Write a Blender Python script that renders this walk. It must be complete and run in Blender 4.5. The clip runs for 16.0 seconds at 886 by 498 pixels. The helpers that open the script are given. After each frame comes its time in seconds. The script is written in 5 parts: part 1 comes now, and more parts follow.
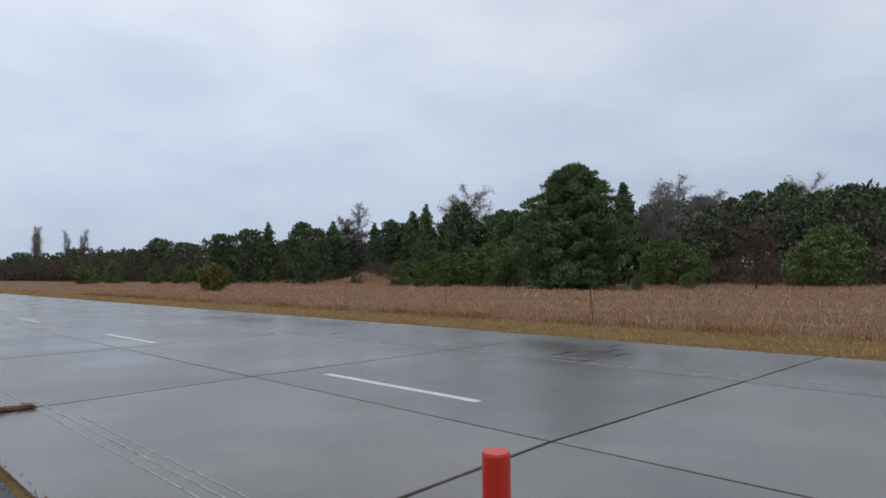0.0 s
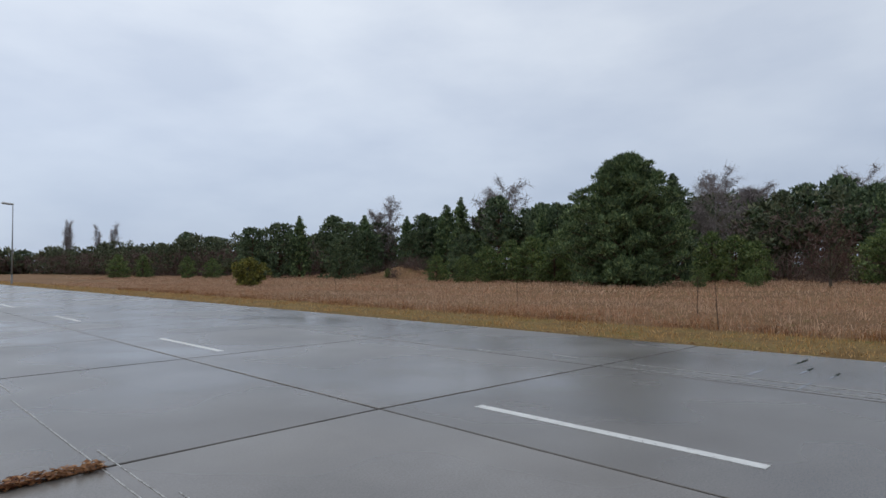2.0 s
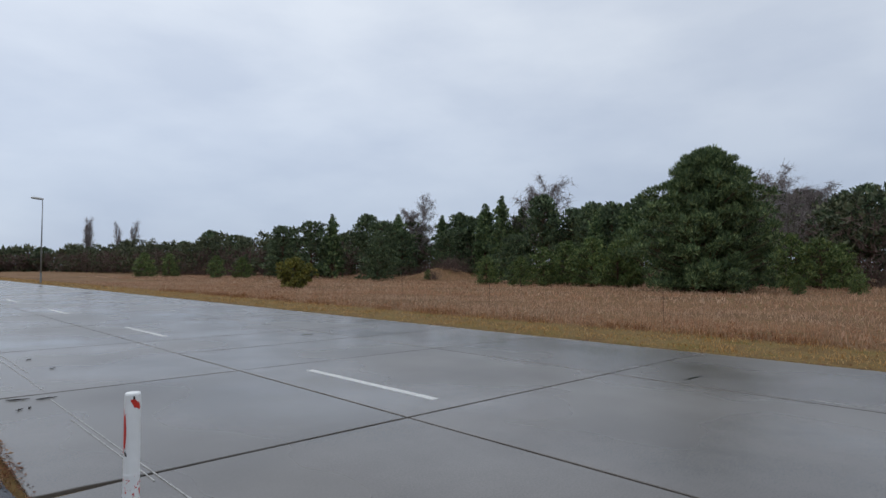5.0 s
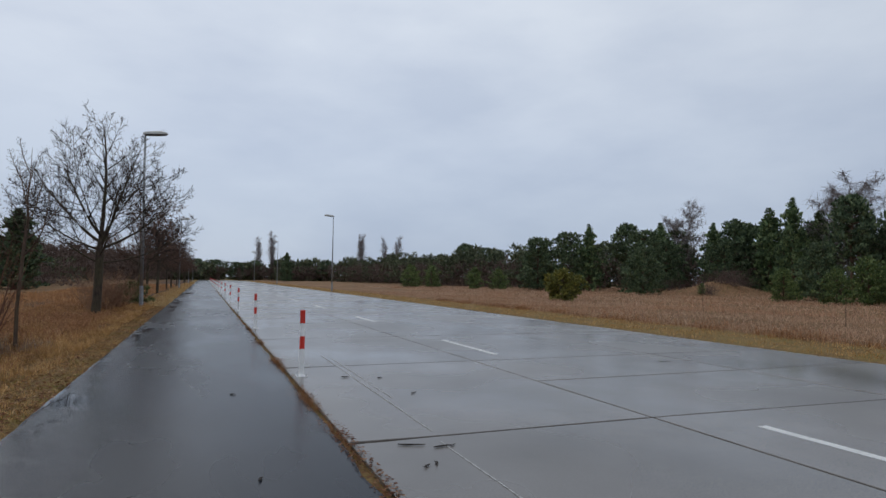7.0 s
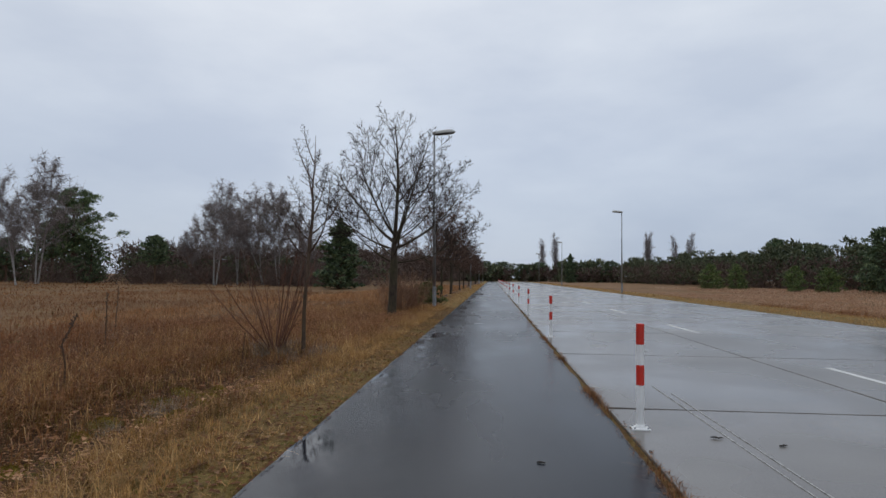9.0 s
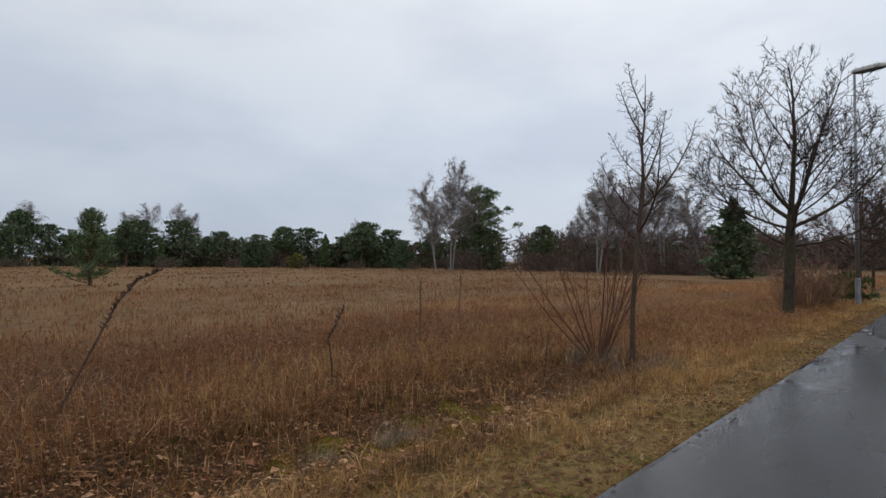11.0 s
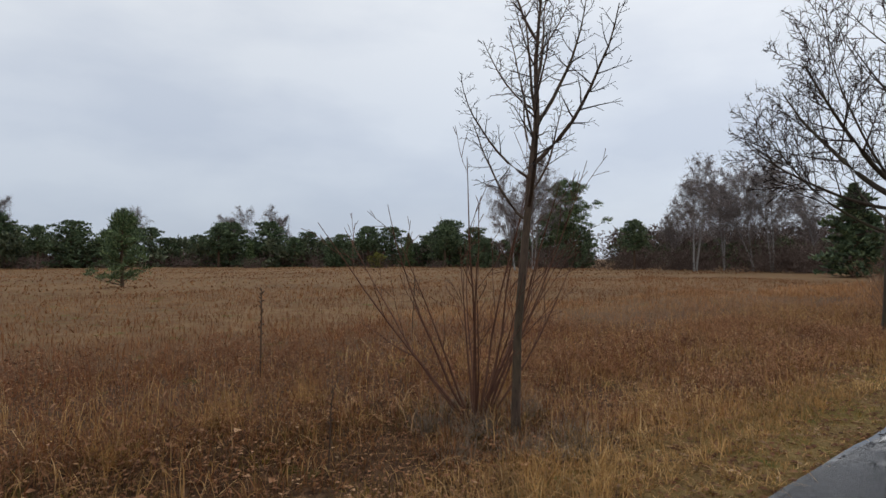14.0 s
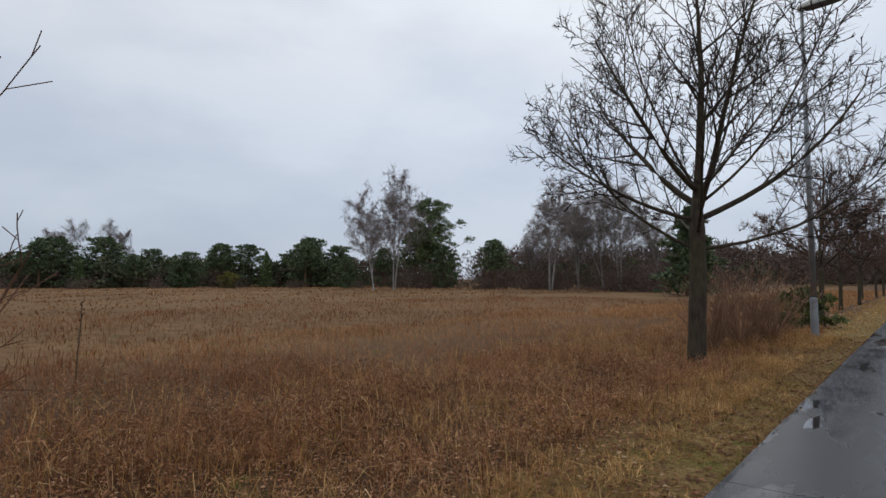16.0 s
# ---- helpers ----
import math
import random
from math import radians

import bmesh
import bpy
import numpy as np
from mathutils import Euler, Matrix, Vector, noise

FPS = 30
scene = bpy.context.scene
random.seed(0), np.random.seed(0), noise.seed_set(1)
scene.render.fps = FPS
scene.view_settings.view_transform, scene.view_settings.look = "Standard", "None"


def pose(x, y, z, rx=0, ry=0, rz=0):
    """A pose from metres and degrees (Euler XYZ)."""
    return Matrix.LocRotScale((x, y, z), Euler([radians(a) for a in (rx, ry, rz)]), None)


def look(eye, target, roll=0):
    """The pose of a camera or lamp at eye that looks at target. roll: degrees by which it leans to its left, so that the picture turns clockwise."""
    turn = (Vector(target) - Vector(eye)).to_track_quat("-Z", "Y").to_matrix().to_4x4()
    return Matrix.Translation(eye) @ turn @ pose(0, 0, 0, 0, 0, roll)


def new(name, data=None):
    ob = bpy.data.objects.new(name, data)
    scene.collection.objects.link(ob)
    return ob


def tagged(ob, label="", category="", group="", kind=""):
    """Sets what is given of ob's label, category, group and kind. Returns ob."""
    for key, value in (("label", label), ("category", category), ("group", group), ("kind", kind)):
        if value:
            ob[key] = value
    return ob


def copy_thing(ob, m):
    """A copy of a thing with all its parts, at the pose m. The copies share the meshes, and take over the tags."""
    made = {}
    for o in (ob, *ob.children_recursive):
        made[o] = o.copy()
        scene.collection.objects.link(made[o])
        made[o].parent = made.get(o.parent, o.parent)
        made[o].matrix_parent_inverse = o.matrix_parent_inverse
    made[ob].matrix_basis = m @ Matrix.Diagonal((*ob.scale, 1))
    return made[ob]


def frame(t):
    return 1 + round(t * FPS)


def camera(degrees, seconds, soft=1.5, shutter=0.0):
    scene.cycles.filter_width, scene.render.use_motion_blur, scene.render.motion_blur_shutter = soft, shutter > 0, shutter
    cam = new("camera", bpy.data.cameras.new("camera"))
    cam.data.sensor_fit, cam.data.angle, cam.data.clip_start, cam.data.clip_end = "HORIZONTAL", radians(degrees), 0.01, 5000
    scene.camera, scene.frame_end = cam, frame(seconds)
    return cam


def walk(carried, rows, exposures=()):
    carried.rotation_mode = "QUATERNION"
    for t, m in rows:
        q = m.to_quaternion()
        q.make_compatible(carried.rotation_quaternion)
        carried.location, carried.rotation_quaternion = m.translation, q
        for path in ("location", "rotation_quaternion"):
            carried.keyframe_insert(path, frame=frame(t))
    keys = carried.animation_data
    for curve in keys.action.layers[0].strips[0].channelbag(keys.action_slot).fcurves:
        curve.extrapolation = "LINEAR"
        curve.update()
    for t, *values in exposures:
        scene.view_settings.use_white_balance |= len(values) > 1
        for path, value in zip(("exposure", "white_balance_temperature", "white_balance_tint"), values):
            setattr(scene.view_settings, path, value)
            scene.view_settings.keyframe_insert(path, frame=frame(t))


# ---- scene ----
cam = camera(72.1, 16.0)
PATH = [
    (0, (-0.194, -2.899, 1.532), (1.262, -1.529, 1.608), -0.5),
    (0.5, (-0.076, -2.248, 1.534), (1.381, -0.881, 1.607), -0.6),
    (1, (0.034, -1.488, 1.554), (1.504, -0.134, 1.622), -0.3),
    (1.5, (0.116, -0.641, 1.572), (1.555, 0.746, 1.634), 0.0),
    (2, (0.254, 0.159, 1.555), (1.66, 1.58, 1.615), -0.3),
    (2.5, (0.346, 0.988, 1.573), (1.801, 2.36, 1.629), -0.3),
    (3, (0.411, 1.936, 1.61), (1.869, 3.305, 1.66), -0.0),
    (5.5, (-0.076, 6.506, 1.666), (1.228, 8.021, 1.741), 0.4),
    (6, (-0.187, 7.44, 1.604), (0.906, 9.113, 1.696), 0.5),
    (6.5, (-0.262, 8.351, 1.584), (0.664, 10.12, 1.684), 0.6),
    (7, (-0.35, 9.296, 1.555), (0.379, 11.156, 1.653), 0.8),
    (7.5, (-0.403, 10.228, 1.508), (0.036, 12.177, 1.608), 0.7),
    (8, (-0.442, 11.153, 1.484), (-0.286, 13.145, 1.579), 0.6),
    (8.2, (-0.432, 11.492, 1.484), (-0.365, 13.488, 1.578), 0.6),
    (10.3, (-0.249, 14.804, 1.467), (-1.011, 16.652, 1.53), 0.4),
    (10.5, (-0.265, 15.076, 1.469), (-1.199, 16.843, 1.527), 0.3),
    (11, (-0.328, 15.731, 1.467), (-1.623, 17.254, 1.505), 0.6),
    (11.5, (-0.382, 16.35, 1.486), (-1.952, 17.588, 1.505), 0.7),
    (12, (-0.359, 16.987, 1.484), (-2.091, 17.987, 1.5), 0.5),
    (12.5, (-0.228, 17.726, 1.501), (-2.016, 18.62, 1.521), -0.3),
    (13, (-0.199, 18.59, 1.51), (-1.898, 19.645, 1.529), -0.0),
    (13.3, (-0.252, 19.111, 1.512), (-1.871, 20.285, 1.539), 0.2),
    (13.5, (-0.312, 19.479, 1.503), (-1.885, 20.714, 1.524), -0.1),
    (14, (-0.443, 20.419, 1.48), (-1.975, 21.704, 1.511), 0.1),
    (14.5, (-0.495, 21.319, 1.512), (-1.93, 22.711, 1.55), -0.2),
    (15, (-0.585, 22.276, 1.51), (-1.915, 23.768, 1.567), -0.5),
    (15.5, (-0.723, 23.251, 1.513), (-2.0, 24.788, 1.589), -0.4),
    (16, (-0.85, 24.145, 1.455), (-2.096, 25.707, 1.552), 0.1),
]
walk(cam, [(t, look(eye, target, roll)) for t, eye, target, roll in PATH],
     exposures=[(0.0, -0.1, 6500, 10), (3.0, -0.12, 6500, 10), (5.5, -0.14, 6500, 10), (6.2, -0.24, 6480, 10), (7.0, -0.29, 6450, 10), (8.2, -0.29, 6500, 10),
                (10.3, -0.14, 6750, 10), (11.2, -0.06, 6850, 10), (12.0, -0.02, 6900, 10), (14.0, -0.02, 6850, 10), (16.0, -0.08, 6750, 10)])


# ---- light ----
world = bpy.data.worlds.new("overcast_sky")
scene.world = world
world.use_nodes = True
wn, wl = world.node_tree.nodes, world.node_tree.links
background = wn["Background"]
background.inputs["Strength"].default_value = 0.1
sky = wn.new("ShaderNodeTexSky")
sky.sky_type, sky.sun_disc = "NISHITA", False
sky.sun_elevation, sky.sun_rotation = radians(38), radians(-20)
coords = wn.new("ShaderNodeTexCoord")
stretch = wn.new("ShaderNodeMapping")
stretch.inputs["Scale"].default_value = (1.0, 1.0, 2.6)
stretch.inputs["Location"].default_value = (3.1, 1.7, 0.4)
clouds = wn.new("ShaderNodeTexNoise")
clouds.inputs["Scale"].default_value = 3.3
clouds.inputs["Detail"].default_value = 8.0
clouds.inputs["Roughness"].default_value = 0.5
cloud_ramp = wn.new("ShaderNodeValToRGB")
cloud_ramp.color_ramp.elements[0].position, cloud_ramp.color_ramp.elements[0].color = 0.34, (0.84, 0.86, 0.90, 1)
cloud_ramp.color_ramp.elements[1].position, cloud_ramp.color_ramp.elements[1].color = 0.62, (1.0, 1.0, 1.0, 1)
split = wn.new("ShaderNodeSeparateXYZ")
height_ramp = wn.new("ShaderNodeValToRGB")
ramp = height_ramp.color_ramp
ramp.elements[0].position, ramp.elements[0].color = 0.0, (0.50, 0.585, 0.72, 1)
ramp.elements[1].position, ramp.elements[1].color = 0.85, (0.98, 1.04, 1.12, 1)
mid = ramp.elements.new(0.2)
mid.color = (0.62, 0.70, 0.83, 1)
upper = ramp.elements.new(0.42)
upper.color = (0.785, 0.85, 0.945, 1)
tinted = wn.new("ShaderNodeMix")
tinted.data_type, tinted.blend_type = "RGBA", "MULTIPLY"
tinted.inputs[0].default_value = 1.0
gain = wn.new("ShaderNodeVectorMath")
gain.operation = "SCALE"
gain.inputs["Scale"].default_value = 10.0
cover = wn.new("ShaderNodeMix")
cover.data_type = "RGBA"
cover.inputs[0].default_value = 0.94
wl.new(coords.outputs["Generated"], stretch.inputs["Vector"])
wl.new(stretch.outputs["Vector"], clouds.inputs["Vector"])
wl.new(clouds.outputs["Fac"], cloud_ramp.inputs["Fac"])
wl.new(coords.outputs["Generated"], split.inputs[0])
wl.new(split.outputs["Z"], height_ramp.inputs["Fac"])
wl.new(height_ramp.outputs["Color"], tinted.inputs["A"])
wl.new(cloud_ramp.outputs["Color"], tinted.inputs["B"])
bright_way = wn.new("ShaderNodeMapRange")
for key, value in (("From Min", 0.35), ("From Max", 1.0), ("To Min", 10.0), ("To Max", 11.4)):
    bright_way.inputs[key].default_value = value
wl.new(split.outputs["Y"], bright_way.inputs["Value"])
wl.new(bright_way.outputs["Result"], gain.inputs["Scale"])
wl.new(tinted.outputs["Result"], gain.inputs[0])
wl.new(sky.outputs["Color"], cover.inputs["A"])
wl.new(gain.outputs["Vector"], cover.inputs["B"])
wl.new(cover.outputs["Result"], background.inputs["Color"])

sun_data = bpy.data.lights.new("sun", "SUN")
sun_data.energy, sun_data.angle, sun_data.color = 0.5, radians(60), (1.0, 0.97, 0.92)
sun = new("sun", sun_data)
sun.matrix_world = look((-8, 22, 20), (0, 0, 0))


# ---- materials ----
class Nodes:
    """A short hand for one node material."""

    def __init__(self, name, rough=0.8, metal=0.0, spec=0.5):
        self.mat = bpy.data.materials.new(name)
        self.mat.use_nodes = True
        self.tree = self.mat.node_tree
        self.bsdf = self.tree.nodes["Principled BSDF"]
        self.bsdf.inputs["Roughness"].default_value = rough
        self.bsdf.inputs["Metallic"].default_value = metal
        self.bsdf.inputs["Specular IOR Level"].default_value = spec

    def add(self, kind, **props):
        node = self.tree.nodes.new(kind)
        for key, value in props.items():
            node.inputs[key.replace("_", " ")].default_value = value
        return node

    def link(self, a, b):
        self.tree.links.new(a, b)

    def place(self):
        return self.tree.nodes.new("ShaderNodeNewGeometry").outputs["Position"]

    def noise(self, scale, detail=4.0, rough=0.55, vector=None, stretch=None):
        tex = self.add("ShaderNodeTexNoise", Scale=scale, Detail=detail, Roughness=rough)
        vector = vector or self.place()
        if stretch:
            mapping = self.add("ShaderNodeMapping", Scale=stretch)
            self.link(vector, mapping.inputs["Vector"])
            vector = mapping.outputs["Vector"]
        self.link(vector, tex.inputs["Vector"])
        return tex.outputs["Fac"]

    def ramp(self, fac, stops):
        node = self.tree.nodes.new("ShaderNodeValToRGB")
        while len(node.color_ramp.elements) < len(stops):
            node.color_ramp.elements.new(0.5)
        for element, (at, colour) in zip(node.color_ramp.elements, stops):
            element.position = at
            element.color = (*colour, 1) if len(colour) == 3 else colour
        self.link(fac, node.inputs["Fac"])
        return node.outputs["Color"]

    def mix(self, a, b, fac, blend="MIX"):
        node = self.tree.nodes.new("ShaderNodeMix")
        node.data_type, node.blend_type = "RGBA", blend
        for value, slot in ((fac, node.inputs[0]), (a, node.inputs["A"]), (b, node.inputs["B"])):
            if isinstance(value, (int, float)):
                slot.default_value = value
            elif isinstance(value, tuple):
                slot.default_value = (*value, 1)
            else:
                self.link(value, slot)
        return node.outputs["Result"]

    def colour(self, socket):
        if isinstance(socket, tuple):
            self.bsdf.inputs["Base Color"].default_value = (*socket, 1)
        else:
            self.link(socket, self.bsdf.inputs["Base Color"])
        return self

    def bump(self, fac, strength=0.3, distance=0.01):
        node = self.add("ShaderNodeBump", Strength=strength, Distance=distance)
        self.link(fac, node.inputs["Height"])
        self.link(node.outputs["Normal"], self.bsdf.inputs["Normal"])
        return self

    def rough(self, socket):
        self.link(socket, self.bsdf.inputs["Roughness"])
        return self


def grey(v):
    return (v, v, v)


def wet_concrete():
    n = Nodes("wet_concrete", spec=0.5)
    info = n.tree.nodes.new("ShaderNodeObjectInfo")
    stain = n.noise(0.45, 5)
    base = n.ramp(stain, [(0.25, (0.090, 0.081, 0.072)), (0.5, (0.142, 0.128, 0.115)), (0.78, (0.196, 0.181, 0.166))])
    grain = n.ramp(n.noise(55, 3, 0.7), [(0.3, grey(0.80)), (0.7, grey(1.14))])
    mixed = n.mix(base, grain, 1.0, "MULTIPLY")
    tint = n.ramp(info.outputs["Random"], [(0.0, grey(0.82)), (1.0, grey(1.1))])
    n.colour(n.mix(mixed, tint, 1.0, "MULTIPLY"))
    pools = n.noise(0.33, 2.5, 0.5, stretch=(1.0, 0.8, 1.0))
    n.rough(n.ramp(pools, [(0.33, grey(0.33)), (0.52, grey(0.25)), (0.66, grey(0.165))]))
    n.bump(n.noise(90, 4, 0.7), 0.09, 0.004)
    return n.mat


def wet_asphalt():
    """Dark asphalt under a film of rain, with standing water in hollows along its field side."""
    n = Nodes("wet_asphalt", spec=0.10)
    base = n.ramp(n.noise(0.7, 5), [(0.3, (0.013, 0.0157, 0.021)), (0.7, (0.022, 0.026, 0.034))])
    grain = n.ramp(n.noise(140, 3, 0.8), [(0.3, grey(0.65)), (0.75, grey(1.4))])
    n.colour(n.mix(base, grain, 1.0, "MULTIPLY"))
    film = n.ramp(n.noise(0.5, 4, 0.55, stretch=(1.0, 0.3, 1.0)), [(0.34, grey(0.30)), (0.55, grey(0.24)), (0.72, grey(0.16))])
    split = n.tree.nodes.new("ShaderNodeSeparateXYZ")
    n.link(n.place(), split.inputs[0])
    low_side = n.add("ShaderNodeMapRange")
    n.link(split.outputs["X"], low_side.inputs["Value"])
    for key, value in (("From Min", -1.4), ("From Max", -1.8)):
        low_side.inputs[key].default_value = value
    hollows = n.ramp(n.noise(1.5, 4, 0.6, stretch=(1.0, 0.42, 1.0)), [(0.52, grey(0.0)), (0.60, grey(1.0))])
    standing = n.mix(grey(0.0), hollows, low_side.outputs["Result"])
    n.rough(n.mix(film, grey(0.035), standing))
    node = n.add("ShaderNodeBump", Distance=0.003)
    n.link(n.noise(160, 3, 0.75), node.inputs["Height"])
    n.link(n.mix(grey(0.10), grey(0.0), standing), node.inputs["Strength"])
    n.link(node.outputs["Normal"], n.bsdf.inputs["Normal"])
    return n.mat


def soil():
    """Dry thatch on the fields, leaf litter and moss in the ditch beside the path."""
    n = Nodes("litter_and_thatch", 0.95, spec=0.15)
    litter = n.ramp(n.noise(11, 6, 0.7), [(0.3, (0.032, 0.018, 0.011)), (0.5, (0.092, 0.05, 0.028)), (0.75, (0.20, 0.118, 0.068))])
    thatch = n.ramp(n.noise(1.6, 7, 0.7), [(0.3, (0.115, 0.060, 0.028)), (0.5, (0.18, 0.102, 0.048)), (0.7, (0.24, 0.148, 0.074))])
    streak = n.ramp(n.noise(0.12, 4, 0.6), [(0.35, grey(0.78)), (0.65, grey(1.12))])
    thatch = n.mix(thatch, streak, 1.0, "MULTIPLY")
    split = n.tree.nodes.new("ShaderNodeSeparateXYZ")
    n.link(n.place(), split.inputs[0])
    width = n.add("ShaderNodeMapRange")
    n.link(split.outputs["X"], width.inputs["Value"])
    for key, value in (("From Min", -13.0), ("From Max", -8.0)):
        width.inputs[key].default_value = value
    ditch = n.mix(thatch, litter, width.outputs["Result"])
    mown = n.ramp(n.noise(13, 6, 0.75), [(0.3, (0.08, 0.052, 0.022)), (0.5, (0.21, 0.138, 0.054)), (0.72, (0.33, 0.225, 0.095))])
    worn = n.ramp(n.noise(0.9, 5, 0.65), [(0.36, (0.72, 0.66, 0.60)), (0.5, (1.0, 1.0, 1.0)), (0.64, (0.78, 0.86, 0.62))])
    mown = n.mix(mown, worn, 1.0, "MULTIPLY")
    wander = n.add("ShaderNodeMath")
    wander.operation = "MULTIPLY_ADD"
    n.link(n.noise(1.1, 3), wander.inputs[0])
    wander.inputs[1].default_value = 0.9
    n.link(split.outputs["X"], wander.inputs[2])
    verge = n.add("ShaderNodeMapRange")
    n.link(wander.outputs[0], verge.inputs["Value"])
    for key, value in (("From Min", -2.95), ("From Max", -2.65)):
        verge.inputs[key].default_value = value
    mixed = n.mix(ditch, mown, verge.outputs["Result"])
    right = n.add("ShaderNodeMapRange")
    n.link(wander.outputs[0], right.inputs["Value"])
    for key, value in (("From Min", 15.4), ("From Max", 16.0)):
        right.inputs[key].default_value = value
    pale = n.mix(thatch, (1.12, 1.12, 1.2), 1.0, "MULTIPLY")
    ground_tone = n.mix(mixed, pale, right.outputs["Result"])
    moss = n.ramp(n.noise(30, 4, 0.7), [(0.3, (0.045, 0.048, 0.010)), (0.7, (0.15, 0.145, 0.026))])
    spots = n.ramp(n.noise(1.7, 5, 0.6), [(0.60, grey(0.0)), (0.66, grey(0.8))])
    n.colour(n.mix(ground_tone, moss, spots))
    n.bump(n.noise(24, 6, 0.7), 0.8, 0.04)
    return n.mat


def blades(name, stops, patch, patch_scale=0.35, rough=0.75):
    """Dry grass: a tone for each blade, patches of another tone, and clump shading put into the colour."""
    n = Nodes(name, rough, spec=0.25)
    geometry = n.tree.nodes.new("ShaderNodeNewGeometry")
    tone = n.ramp(geometry.outputs["Random Per Island"], stops)
    where = n.ramp(n.noise(patch_scale, 4, 0.6), [(0.40, grey(0.0)), (0.62, grey(1.0))])
    tinted = n.mix(tone, n.mix(tone, patch, 0.7), where)
    # noise paints shaded gaps and brighter clumps into the blades' colour
    clump_shade = n.ramp(n.noise(5.0, 4, 0.7), [(0.36, grey(0.5)), (0.5, grey(1.0)), (0.66, grey(1.28))])
    tinted = n.mix(tinted, clump_shade, 1.0, "MULTIPLY")
    n.colour(tinted)
    thin = n.tree.nodes.new("ShaderNodeBsdfTranslucent")
    n.link(tinted, thin.inputs["Color"])
    both = n.tree.nodes.new("ShaderNodeMixShader")
    both.inputs[0].default_value = 0.34
    n.link(n.bsdf.outputs[0], both.inputs[1])
    n.link(thin.outputs[0], both.inputs[2])
    n.link(both.outputs[0], n.tree.nodes["Material Output"].inputs["Surface"])
    return n.mat


def bark(name, dark, light, scale=14, green=0.0):
    n = Nodes(name, 0.9, spec=0.2)
    ridges = n.noise(scale, 5, 0.7, stretch=(1.0, 1.0, 0.25))
    col = n.ramp(ridges, [(0.3, dark), (0.7, light)])
    if green:
        col = n.mix(col, (0.07, 0.075, 0.03), n.ramp(n.noise(1.6, 3), [(0.45, grey(0.0)), (0.65, grey(green))]))
    n.colour(col)
    n.bump(ridges, 0.7, 0.015)
    return n.mat


def birch_bark():
    n = Nodes("birch_bark", 0.75)
    marks = n.noise(5, 4, 0.65, stretch=(1.0, 1.0, 2.5))
    n.colour(n.ramp(marks, [(0.36, (0.05, 0.045, 0.04)), (0.46, (0.24, 0.225, 0.21)), (0.7, (0.36, 0.34, 0.32))]))
    return n.mat


def needles(name, dark, light, tips):
    n = Nodes(name, 0.7, spec=0.3)
    geometry = n.tree.nodes.new("ShaderNodeNewGeometry")
    tone = n.ramp(geometry.outputs["Random Per Island"], [(0.0, dark), (0.7, light), (1.0, tips)])
    n.colour(n.mix(tone, n.ramp(n.noise(0.7, 3), [(0.3, grey(0.7)), (0.7, grey(1.2))]), 1.0, "MULTIPLY"))
    return n.mat


def paint(name, colour, wear, amount, rough=0.4):
    n = Nodes(name, rough)
    spots = n.ramp(n.noise(16, 6, 0.7), [(amount, grey(0.0)), (amount + 0.03, grey(1.0))])
    dust = n.ramp(n.noise(4, 4), [(0.3, grey(0.86)), (0.7, grey(1.05))])
    n.colour(n.mix(n.mix(wear, colour, spots), dust, 1.0, "MULTIPLY"))
    n.bump(spots, 0.3, 0.002)
    return n.mat


def plain(name, low, high, rough=0.6, metal=0.0, scale=6):
    n = Nodes(name, rough, metal)
    n.colour(n.ramp(n.noise(scale, 5, 0.6), [(0.3, low), (0.7, high)]))
    return n.mat


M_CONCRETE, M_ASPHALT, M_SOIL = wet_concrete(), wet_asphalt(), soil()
M_JOINT = plain("joint_filler", (0.012, 0.011, 0.010), (0.035, 0.03, 0.025), 0.95)
M_LINE = paint("road_paint", (0.62, 0.62, 0.60), (0.24, 0.235, 0.225), 0.36, 0.45)
M_FAINT = paint("worn_road_paint", (0.36, 0.355, 0.34), (0.165, 0.155, 0.143), 0.44, 0.42)
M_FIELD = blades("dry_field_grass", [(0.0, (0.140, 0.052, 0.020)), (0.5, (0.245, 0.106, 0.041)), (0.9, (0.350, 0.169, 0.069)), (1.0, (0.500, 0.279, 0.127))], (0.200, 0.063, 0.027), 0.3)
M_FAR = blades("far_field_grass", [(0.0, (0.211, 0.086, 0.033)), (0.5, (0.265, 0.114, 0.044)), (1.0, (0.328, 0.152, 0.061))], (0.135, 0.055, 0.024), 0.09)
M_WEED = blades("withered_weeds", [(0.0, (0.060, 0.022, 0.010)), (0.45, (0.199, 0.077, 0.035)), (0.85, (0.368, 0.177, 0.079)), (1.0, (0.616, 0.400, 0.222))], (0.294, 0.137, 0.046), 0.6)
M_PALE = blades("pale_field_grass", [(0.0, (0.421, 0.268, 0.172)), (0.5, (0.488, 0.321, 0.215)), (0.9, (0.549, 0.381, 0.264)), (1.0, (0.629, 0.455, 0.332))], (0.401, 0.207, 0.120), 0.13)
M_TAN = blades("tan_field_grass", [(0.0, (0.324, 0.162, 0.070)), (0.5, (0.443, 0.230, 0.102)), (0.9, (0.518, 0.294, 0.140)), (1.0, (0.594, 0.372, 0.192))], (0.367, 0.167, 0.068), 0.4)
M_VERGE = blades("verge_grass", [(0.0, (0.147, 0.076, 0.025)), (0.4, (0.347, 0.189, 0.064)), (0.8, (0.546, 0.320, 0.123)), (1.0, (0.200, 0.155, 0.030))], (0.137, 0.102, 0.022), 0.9)
